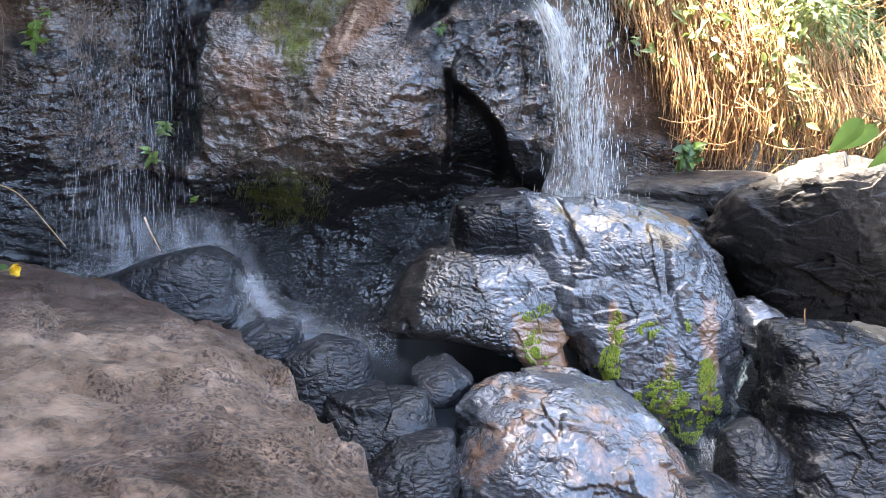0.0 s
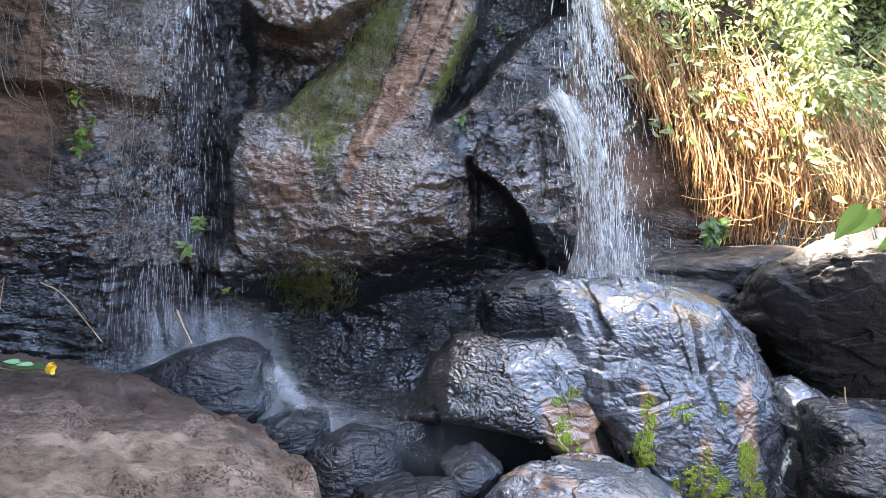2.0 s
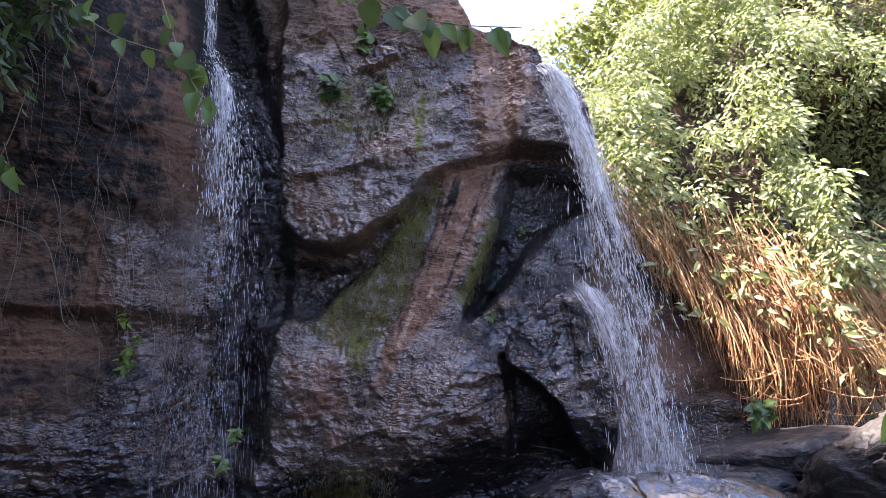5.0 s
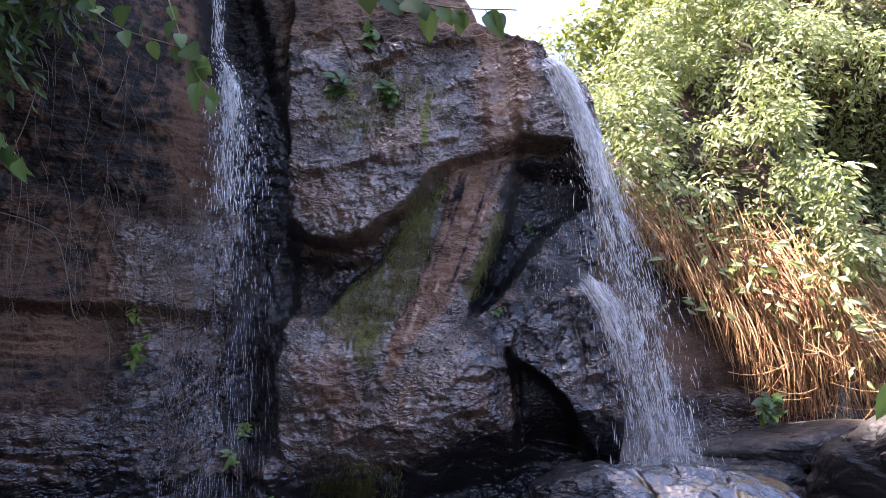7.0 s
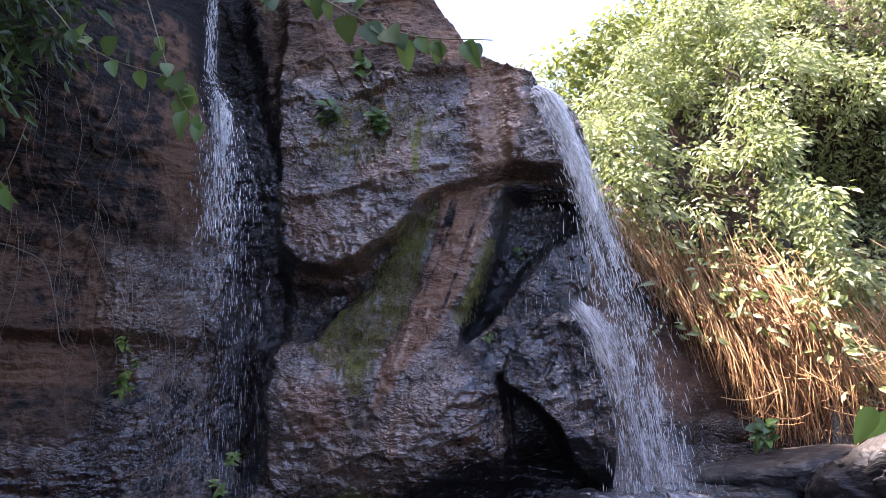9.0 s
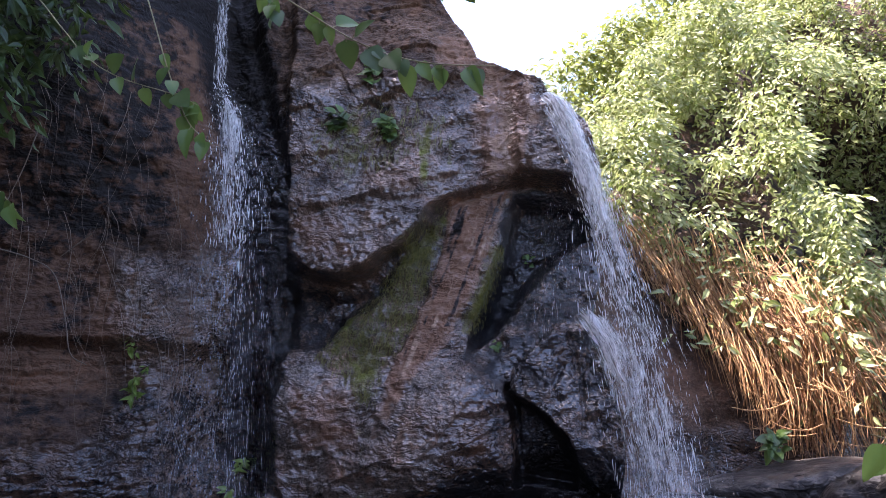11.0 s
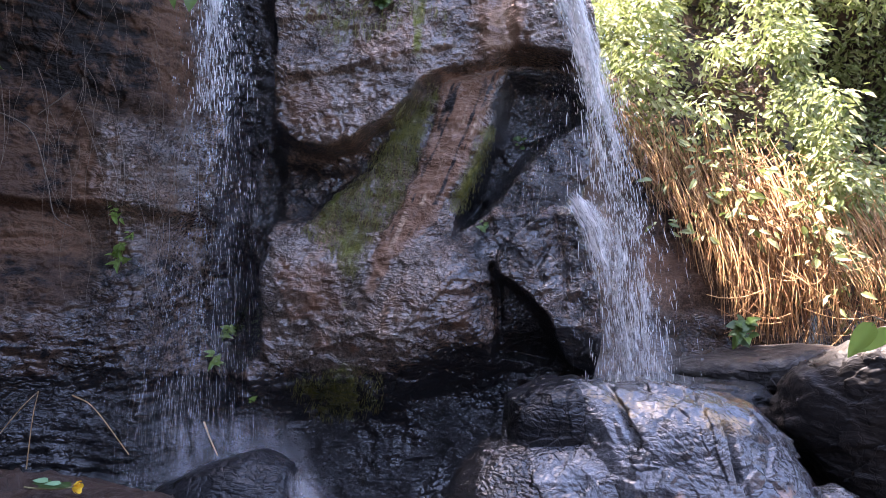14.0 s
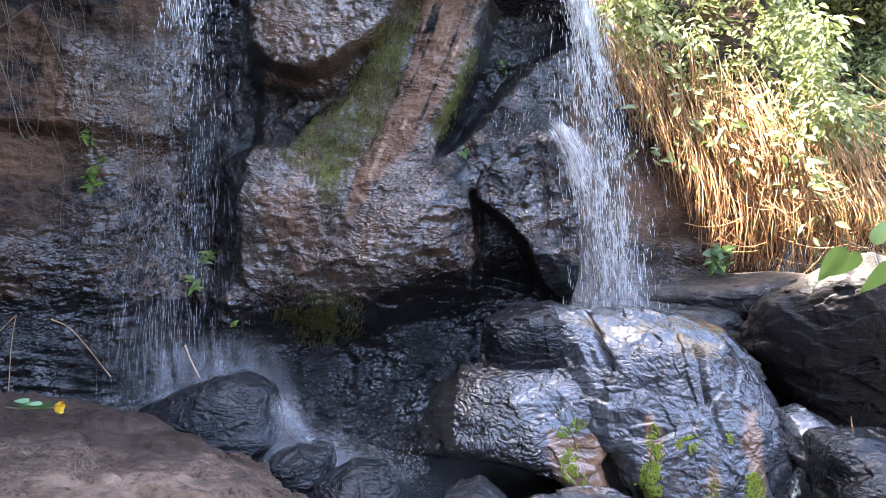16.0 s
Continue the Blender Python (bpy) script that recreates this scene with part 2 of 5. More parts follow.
    zone = n("TexNoise", ("Vector", pos), Scale=3.3, Detail=3.0, Roughness=0.6).outputs[0]
    zone = n("MapRange", ("Value", zone), From_Min=0.38, From_Max=0.62, To_Min=vary[0] * bump, To_Max=vary[1] * bump).outputs[0]
    zone = math_node(n, "MULTIPLY", zone, n("MapRange", ("Value", masks["dry"]), To_Min=1.0, To_Max=0.75).outputs[0])
    bp = n("Bump", ("Height", h), ("Strength", zone), Distance=0.3)
    nt.links.new(bp.outputs[0], b.inputs["Normal"])
    nt.links.new(bp.outputs[0], b.inputs["Coat Normal"])
    return m


def leaf_material(name, a, c, trans=0.35, rough=0.45):
    m, nt, b, n = material(name)
    rnd = n("NewGeometry").outputs["Random Per Island"]
    pos = n("TexCoord").outputs["Object"]
    big = n("TexNoise", ("Vector", pos), Scale=1.2, Detail=3.0).outputs[0]
    col = mix(n, rnd, a, c)
    col = mix(n, ramp(n, big, [(0.4, 0.0), (0.7, 0.6)]), col, tuple(0.55 * v for v in a))
    nt.links.new(col, b.inputs["Base Color"])
    b.inputs["Roughness"].default_value = rough
    tr = n("BsdfTranslucent", ("Color", mix(n, 0.5, col, (0.3, 0.37, 0.08))))
    mx = n("MixShader", (1, b.outputs[0]), (2, tr.outputs[0]))
    mx.inputs[0].default_value = trans
    nt.links.new(mx.outputs[0], nt.nodes["Material Output"].inputs[0])
    return m


def plain_material(name, a, c, rough=0.7, scale=30.0, bump=0.3, island=False):
    m, nt, b, n = material(name)
    pos = n("TexCoord").outputs["Object"]
    fac = n("TexNoise", ("Vector", pos), Scale=scale, Detail=5.0).outputs[0]
    col = mix(n, n("NewGeometry").outputs["Random Per Island"] if island else fac, a, c)
    nt.links.new(col, b.inputs["Base Color"])
    b.inputs["Roughness"].default_value = rough
    bp = n("Bump", ("Height", fac), Strength=bump, Distance=0.01)
    nt.links.new(bp.outputs[0], b.inputs["Normal"])
    return m


def foam_material(name, clear):
    """Broken white water: clear is how much passes straight through."""
    m, nt, b, n = material(name)
    b.inputs["Base Color"].default_value = (0.84, 0.83, 0.81, 1)
    b.inputs["Roughness"].default_value = 0.25
    tr = n("BsdfTranslucent", Color=(0.86, 0.85, 0.83, 1))
    a = n("MixShader", (1, b.outputs[0]), (2, tr.outputs[0]))
    a.inputs[0].default_value = 0.45
    clr = n("BsdfTransparent")
    mx = n("MixShader", (1, a.outputs[0]), (2, clr.outputs[0]))
    mx.inputs[0].default_value = clear
    nt.links.new(mx.outputs[0], nt.nodes["Material Output"].inputs[0])
    return m


def veil_material(name, low, high):
    """A torn sheet of falling water: streaks along its length, open between them."""
    m, nt, b, n = material(name)
    b.inputs["Base Color"].default_value = (0.84, 0.83, 0.81, 1)
    b.inputs["Roughness"].default_value = 0.25
    uvw = n("Attribute", attribute_name="run").outputs["Vector"]
    st = n("Mapping", ("Vector", uvw), Scale=(16, 5, 1)).outputs[0]
    s0 = n("TexNoise", ("Vector", n("Mapping", ("Vector", uvw), Scale=(7, 2.0, 1)).outputs[0]), Scale=1.0, Detail=2.0).outputs[0]
    s1 = n("TexNoise", ("Vector", st), Scale=1.0, Detail=9.0, Roughness=0.72).outputs[0]
    st2 = n("Mapping", ("Vector", uvw), Scale=(50, 13, 1)).outputs[0]
    s2 = n("TexNoise", ("Vector", st2), Scale=1.0, Detail=3.0).outputs[0]
    s = math_node(n, "ADD", math_node(n, "MULTIPLY", s1, 0.42), math_node(n, "MULTIPLY", s2, 0.28))
    s = math_node(n, "ADD", s, math_node(n, "MULTIPLY", s0, 0.3))
    s = math_node(n, "ADD", s, math_node(n, "MULTIPLY", math_node(n, "SUBTRACT", n("Attribute", attribute_name="body").outputs["Fac"], 0.5), 0.2))
    cover = ramp(n, s, [(low, 0.0), (high, 0.92)])
    tr = n("BsdfTranslucent", Color=(0.86, 0.85, 0.83, 1))
    a = n("MixShader", (1, b.outputs[0]), (2, tr.outputs[0]))
    a.inputs[0].default_value = 0.45
    clr = n("BsdfTransparent")
    mx = n("MixShader", (0, cover), (1, clr.outputs[0]), (2, a.outputs[0]))
    nt.links.new(mx.outputs[0], nt.nodes["Material Output"].inputs[0])
    bp = n("Bump", ("Height", s), Strength=0.6, Distance=0.03)
    nt.links.new(bp.outputs[0], b.inputs["Normal"])
    return m


def haze_material(name, most):
    """Fine drifting spray, soft at its borders."""
    m, nt, b, n = material(name)
    uvw = n("Attribute", attribute_name="run").outputs["Vector"]
    s = n("TexNoise", ("Vector", n("Mapping", ("Vector", uvw), Scale=(5, 4, 1)).outputs[0]), Scale=1.0, Detail=5.0, Roughness=0.6).outputs[0]
    f2 = n("TexNoise", ("Vector", n("Mapping", ("Vector", uvw), Scale=(120, 60, 1)).outputs[0]), Scale=1.0, Detail=2.0).outputs[0]
    cover = math_node(n, "MULTIPLY", ramp(n, s, [(0.35, 0.0), (0.75, most)]), n("Attribute", attribute_name="body").outputs["Fac"])
    cover = math_node(n, "MULTIPLY", cover, math_node(n, "ADD", f2, 0.4))
    d = n("BsdfDiffuse", Color=(0.85, 0.85, 0.86, 1))
    mx = n("MixShader", (0, cover), (1, n("BsdfTransparent").outputs[0]), (2, d.outputs[0]))
    nt.links.new(mx.outputs[0], nt.nodes["Material Output"].inputs[0])
    return m


def pool_material(name):
    m, nt, b, n = material(name)
    b.inputs["Base Color"].default_value = (0.02, 0.025, 0.03, 1)
    b.inputs["Roughness"].default_value = 0.08
    pos = n("TexCoord").outputs["Object"]
    w = n("TexNoise", ("Vector", pos), Scale=14.0, Detail=4.0).outputs[0]
    bp = n("Bump", ("Height", w), Strength=0.5, Distance=0.03)
    nt.links.new(bp.outputs[0], b.inputs["Normal"])
    return m


CLIFF = rock_material("wet_cliff_rock", (0.04, 0.025, 0.017), (0.2, 0.122, 0.078), brown=(0.25, 0.137, 0.083), rough=(0.07, 0.22), bump=0.62, film=0.95, spec=0.6, size=1.8, vary=(0.45, 1.25), lumps=0.16, soft=0.16, grit=0.02, mottle=0.5, chip=(0.09, 0.022), grain=(0.6, 1.0, 1.3))
BOULDER = rock_material("wet_blue_grey_rock", (0.038, 0.04, 0.046), (0.13, 0.136, 0.15), rough=(0.09, 0.26), bump=0.36, film=0.95, size=1.8, vary=(0.3, 1.3), lumps=0.06, soft=0.12, grit=0.02, mottle=0.4, chip=(0.085, 0.022), grain=(0.7, 0.8, 1.2))
DARKROCK = rock_material("wet_dark_rock", (0.010, 0.0105, 0.012), (0.03, 0.031, 0.035), rough=(0.2, 0.45), bump=0.5, film=0.15, size=1.6, spec=0.35, lumps=0.05, soft=0.08, grit=0.04)
BROWNROCK = rock_material("dry_brown_rock", (0.08, 0.048, 0.032), (0.3, 0.195, 0.13), brown=(0.075, 0.04, 0.025), rough=(0.3, 0.5), bump=0.7, vary=(0.6, 1.15), lumps=0.05, scale=1.7, streak=(1, 1.4, 1), film=0.0, grit=0.22, size=0.9, mottle=1.0, spec=0.45, soft=0.2, chip=(0.12, 0.04))
GREYROCK = rock_material("grey_sunlit_rock", (0.035, 0.03, 0.027), (0.12, 0.105, 0.09), rough=(0.45, 0.7), bump=0.4, film=0.0, spec=0.25)
SOIL = plain_material("leaf_litter_soil", (0.03, 0.022, 0.014), (0.09, 0.055, 0.03), 0.95, 6.0, 0.6)
FOLIAGE = leaf_material("creeper_leaf", (0.13, 0.18, 0.045), (0.62, 0.62, 0.34), 0.4, 0.25)
TREE_LEAF = leaf_material("tree_leaf", (0.13, 0.16, 0.028), (0.28, 0.29, 0.07), 0.35, 0.35)
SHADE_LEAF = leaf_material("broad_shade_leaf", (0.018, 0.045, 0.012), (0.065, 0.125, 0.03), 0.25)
STRAW = plain_material("dry_vine_stem", (0.14, 0.052, 0.02), (0.72, 0.43, 0.19), 0.8, 40.0, 0.2, island=True)
STEM = plain_material("green_brown_stem", (0.16, 0.14, 0.06), (0.3, 0.26, 0.13), 0.7, 60.0)
BARK = plain_material("bark", (0.09, 0.07, 0.05), (0.2, 0.16, 0.12), 0.9, 14.0, 0.7)
MOSS = plain_material("bright_moss", (0.09, 0.13, 0.012), (0.27, 0.32, 0.03), 0.9, 25.0, 0.4, island=True)
OLIVE = plain_material("hanging_olive_moss", (0.05, 0.048, 0.009), (0.15, 0.13, 0.025), 0.9, 25.0, 0.4, island=True)
FOAM = foam_material("white_water", 0.28)
DROPS = foam_material("water_drops", 0.74)
VEIL = veil_material("falling_water_sheet", 0.46, 0.6)
THIN = veil_material("thin_water_veil", 0.5, 0.8)
MIST = veil_material("thin_spray_sheet", 0.46, 1.05)
HAZE = haze_material("fine_spray", 0.34)
POOL = pool_material("dark_pool_water")

# ---- the cliff ----
OUTLINE = [(-6.5, -1.5), (1.11, -1.5), (1.11, 0.76), (1.13, 0.98), (1.15, 1.52), (1.1, 2.09), (1.0, 2.36), (1.08, 2.6), (1.12, 3.2), (1.14, 3.67), (1.06, 4.05), (0.9, 4.3), (0.76, 4.45),
           (0.71, 4.6), (0.12, 4.93), (0.0, 5.3), (-0.18, 5.6), (-0.45, 6.1), (-0.95, 6.25), (-1.7, 6.3), (-2.3, 6.6), (-2.6, 8.2), (-6.5, 8.4)]
LIP = [(-1.75, 2.93), (-1.4, 2.81), (-1.11, 2.75), (-0.91, 2.8), (-0.72, 2.94), (-0.53, 3.06), (-0.41, 3.22), (-0.34, 3.37), (-0.15, 3.46), (0.09, 3.52), (0.32, 3.57), (0.47, 3.63), (0.79, 3.54), (0.95, 3.49)]
UPPER_BLOCK = LIP + [(1.4, 3.5), (1.4, 8), (-2.0, 8), (-1.75, 4.6), (-1.7, 3.6)]
BULGE = [(-2.0, 2.03), (-1.71, 2.05), (-1.32, 2.17), (-1.02, 2.07), (-0.64, 1.97), (-0.16, 2.16), (0.25, 1.97), (0.27, 1.24), (-0.17, 1.06), (-0.63, 0.87), (-1.28, 0.87), (-1.63, 1.14), (-1.81, 1.41)]
FLAKE = [(0.27, 1.78), (0.35, 2.01), (0.77, 2.33), (0.94, 2.25), (1.05, 1.95), (1.12, 1.37), (1.12, 0.89), (0.95, 0.98), (0.78, 1.15), (0.68, 1.42), (0.54, 1.58)]
LEFT_FACE = [(-3.07, 3.05), (-2.3, 3.0), (-2.12, 2.6), (-2.1, 2.2), (-2.9, 2.07), (-3.1, 2.46)]
RECESS = [(-1.8, 2.85), (-1.4, 2.78), (-1.1, 2.72), (-0.9, 2.76), (-0.7, 2.9), (-0.5, 3.02), (-0.62, 2.75), (-0.95, 2.4), (-1.3, 2.12), (-1.85, 2.1)]
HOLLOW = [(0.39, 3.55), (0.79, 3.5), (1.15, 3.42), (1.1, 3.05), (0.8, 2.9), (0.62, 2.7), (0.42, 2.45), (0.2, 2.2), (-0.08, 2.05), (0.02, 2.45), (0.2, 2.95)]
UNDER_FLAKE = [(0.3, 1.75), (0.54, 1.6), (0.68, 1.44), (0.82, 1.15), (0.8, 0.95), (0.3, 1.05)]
MOSS_BAND = [(-0.2, 3.42), (-0.43, 3.2), (-0.69, 2.86), (-0.93, 2.55), (-1.17, 2.31), (-1.32, 2.12), (-1.1, 1.98), (-0.92, 1.75), (-0.85, 1.7), (-0.72, 2.05), (-0.52, 2.35), (-0.36, 2.88)]
MOSS_STRIP = [(0.2, 3.05), (0.06, 2.63), (-0.12, 2.25), (-0.02, 2.25), (0.15, 2.63), (0.29, 3.05)]
STREAK = [(-0.16, 3.46), (-0.3, 2.88), (-0.47, 2.35), (-0.64, 2.07), (-0.74, 1.75), (-0.86, 1.4), (-0.72, 1.4), (-0.52, 1.85), (-0.21, 2.2), (-0.02, 2.53), (0.17, 3.06), (0.36, 3.57)]
PALE_PATCH = [(-0.66, 1.78), (-0.2, 1.78), (-0.16, 1.42), (-0.52, 1.2), (-0.89, 1.19), (-0.8, 1.51)]
RUST_PATCH = [(-1.47, 1.86), (-0.9, 1.88), (-0.87, 1.51), (-0.96, 1.24), (-1.27, 1.37)]
UNDER_MOSS = [(-1.44, 0.83), (-0.89, 1.02), (-0.61, 0.89), (-0.7, 0.58), (-1.25, 0.42)]
LIP_ROCK = [(0.1, 4.9), (0.66, 4.6), (0.66, 4.25), (0.6, 3.95), (0.52, 3.66), (0.12, 3.56), (0.08, 4.2)]
LEFT_CHANNEL = [(-2.27, 6.4), (-2.25, 5.2), (-2.12, 4.5), (-1.92, 4.0), (-1.85, 3.4), (-1.88, 2.1), (-1.95, 1.2)]
NOTCH_CRACK = [(0.27, 1.8), (0.32, 1.6), (0.31, 1.05)]
FLAKE_CRACKS = [[(0.36, 1.98), (0.6, 1.78), (0.72, 1.95)], [(0.78, 2.2), (0.84, 1.8), (0.82, 1.45)]]


def cliff_y(x, z):
    """Depth of the cliff face at (x, z), and its masks of stains and painted shade."""
    p = np.stack([x, z, 0 * x], 1)
    wx, wz = 0.05 * fbm(p * 3, 3, 11), 0.05 * fbm(p * 3, 3, 23)
    jx, jz = x + wx, z + wz
    kx, kz = x + 2.2 * wx, z + 2.2 * wz
    edge = psd(OUTLINE, x + 0.5 * wx, z + 0.5 * wz)
    left = sstep(-2.0, -2.7, x)
    y = np.full(x.shape, 6.0)
    # the bank beside the channel stands forward, and more so high up
    y -= 0.5 * np.maximum(0, -2.35 - jx) + 0.25 * sstep(-2.3, -2.7, jx)
    y -= 0.75 * sstep(2.6, 5.2, z) * sstep(-2.4, -3.3, x)
    # the lower face leans out towards its foot
    y -= 0.34 * (1 - sstep(1.2, 3.3, z)) * sstep(-2.2, -1.7, x)
    # the upper block juts out over the recess
    block = psd(UPPER_BLOCK, x + 0.6 * wx, z + 0.6 * wz)
    jut = 0.36 - 0.16 * sstep(-0.6, 0.1, x) + 0.12 * sstep(0.35, 0.6, x)
    y -= jut * sstep(-0.025, 0.05 + 0.22 * sstep(-1.3, -1.75, x), block) - 0.16 * sstep(0.0, 0.9, block) * sstep(-1.6, -0.9, x)
    y += 0.07 * np.maximum(0, z - 3.9) * sstep(-0.03, 0.2, block) + 0.22 * sstep(4.6, 5.5, z + 2 * wx) * sstep(-2.0, -1.6, x)
    # long ledges that dip with the lip
    dip = z - 0.22 * x + 0.1 * fbm(p * 1.1, 3, 29)
    for level, deep in ((3.62, 0.05), (4.12, 0.035), (4.62, 0.05)):
        y -= deep * sstep(0.0, 0.05, dip - level) * (1 - sstep(0.05, 0.4, dip - level)) * sstep(0.02, 0.1, block) * sstep(-0.35, 0.15, fbm(p * 1.4 + level, 2, 37))
    bulge = psd(BULGE, jx, jz)
    y -= 0.1 * sstep(-0.12, 0.4, bulge)
    flake = psd(FLAKE, x + 0.3 * wx, z + 0.3 * wz)
    y -= 0.26 * sstep(-0.012, 0.02, flake) - 0.2 * np.maximum(0, flake)
    recess, hollow = psd(RECESS, jx, jz), psd(HOLLOW, x + 0.5 * wx, z + 0.5 * wz)
    y += 0.16 * sstep(0.0, 0.16, recess) + (0.22 + 0.26 * np.clip(3.5 - z, 0, 1.2)) * sstep(-0.01, 0.16, hollow) + (0.06 + 0.3 * np.clip(1.75 - z, 0, 1)) * sstep(0.0, 0.06, psd(UNDER_FLAKE, x, z))
    y -= 0.12 * sstep(-0.15, 0.25, psd(LEFT_FACE, kx, kz)) - 0.16 * sstep(2.12, 2.0, z + wx + 0.06 * x) * sstep(1.5, 2.0, z) * sstep(-2.15, -2.4, x)
    band = psd(STREAK, x + 0.35 * wx, z + 0.35 * wz) + 0.03 * fbm(p * 9, 3, 73)
    inband = sstep(-0.03, 0.05, band) * (0.25 + 0.75 * sstep(1.6, 2.15, z))
    across = (x - 0.37 * z) / 1.066
    grain = fbm(np.stack([across * 20, z * 1.3 + 3 * fbm(p * 2, 2, 75), 0 * x], 1), 4, 71)
    y -= 0.05 * inband * sstep(1.5, 2.3, z) + 0.018 * inband * grain
    mossy = sstep(-0.1, 0.12, psd(MOSS_BAND, kx, kz))
    y -= 0.03 * mossy * (0.5 + fbm(np.stack([across * 12, z * 2, 0 * x], 1), 3, 76))
    y -= 0.05 * sstep(0, 0.1, psd(LIP_ROCK, jx, jz)) * (0.6 + fbm(np.stack([x * 9, z * 1.5, 0 * x], 1), 3, 78))
    y += 0.2 * (1 - sstep(0.1, 0.34, pline(LEFT_CHANNEL, jx, jz)))
    y += 0.16 * (1 - sstep(0.0, 0.05, pline(NOTCH_CRACK, x + 0.3 * wx, z)))
    for line in FLAKE_CRACKS:
        y += 0.035 * (1 - sstep(0.0, 0.03, pline(line, x + 0.5 * wx, z + 0.5 * wz)))
    y += 0.1 * sstep(0.95, 0.75, z) * sstep(-2.2, -2.6, x)
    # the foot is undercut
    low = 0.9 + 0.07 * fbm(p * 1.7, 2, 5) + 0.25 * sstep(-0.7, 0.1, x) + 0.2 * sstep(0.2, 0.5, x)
    y += 0.42 * sstep(low + 0.04, low - 0.5, z) * sstep(-2.0, -1.4, x) - 0.15 * sstep(0.2, -0.4, z)
    y += np.minimum(7.0 * np.maximum(0, -edge - 0.0), 2.2)
    # bedding, chipped relief and grain
    bed = z * (6.0 + 4.0 * left) + 2.2 * fbm(p * 0.8, 4, 31) + 0.5 * x
    saw = bed - np.floor(bed)
    y -= (0.009 + 0.026 * left * sstep(2.3, 1.8, z)) * (0.1 + 1.5 * sstep(-0.3, 0.4, fbm(p * (1.3, 2.6, 1), 3, 33))) * np.where(saw < 0.8, saw / 0.8, (1 - saw) / 0.2)
    q = np.stack([x * 0.92 + z * 0.25, z * 1.25 - x * 0.3, 0 * x], 1)
    y -= 0.11 * fbm(q * 1.1, 3, 41) + 0.03 * fbm(q * 3.2, 3, 43, True)
    calm = 1 - 0.5 * np.maximum(inband, mossy)
    y -= calm * (0.04 * facets((q + 0.25 * fbm(q * 2, 2, 9)[:, None]) * 2.3, 3) + 0.018 * facets((q + 0.1 * fbm(q * 5, 2, 8)[:, None]) * 6.0, 4) + 0.011 * facets((q + 0.04 * fbm(q * 11, 2, 8)[:, None]) * (13, 19, 1), 5))
    y -= 0.014 * fbm(q * (9, 14, 1), 4, 47, True) + 0.006 * fbm(q * (20, 30, 1), 2, 48, True) + 0.004 * fbm(q * 40, 2, 49)
    near = lambda poly, w=0.1: sstep(-w, w, psd(poly, jx, jz))
    streaky = 0.5 + 0.5 * fbm(np.stack([across * 7, z * 1.2, 0 * x], 1), 4, 61)
    upright = 0.5 + 0.5 * fbm(np.stack([x * 8, z * 1.0, 0 * x], 1), 4, 63)
    blot = 0.5 + 0.5 * fbm(p * 1.6, 4, 67)
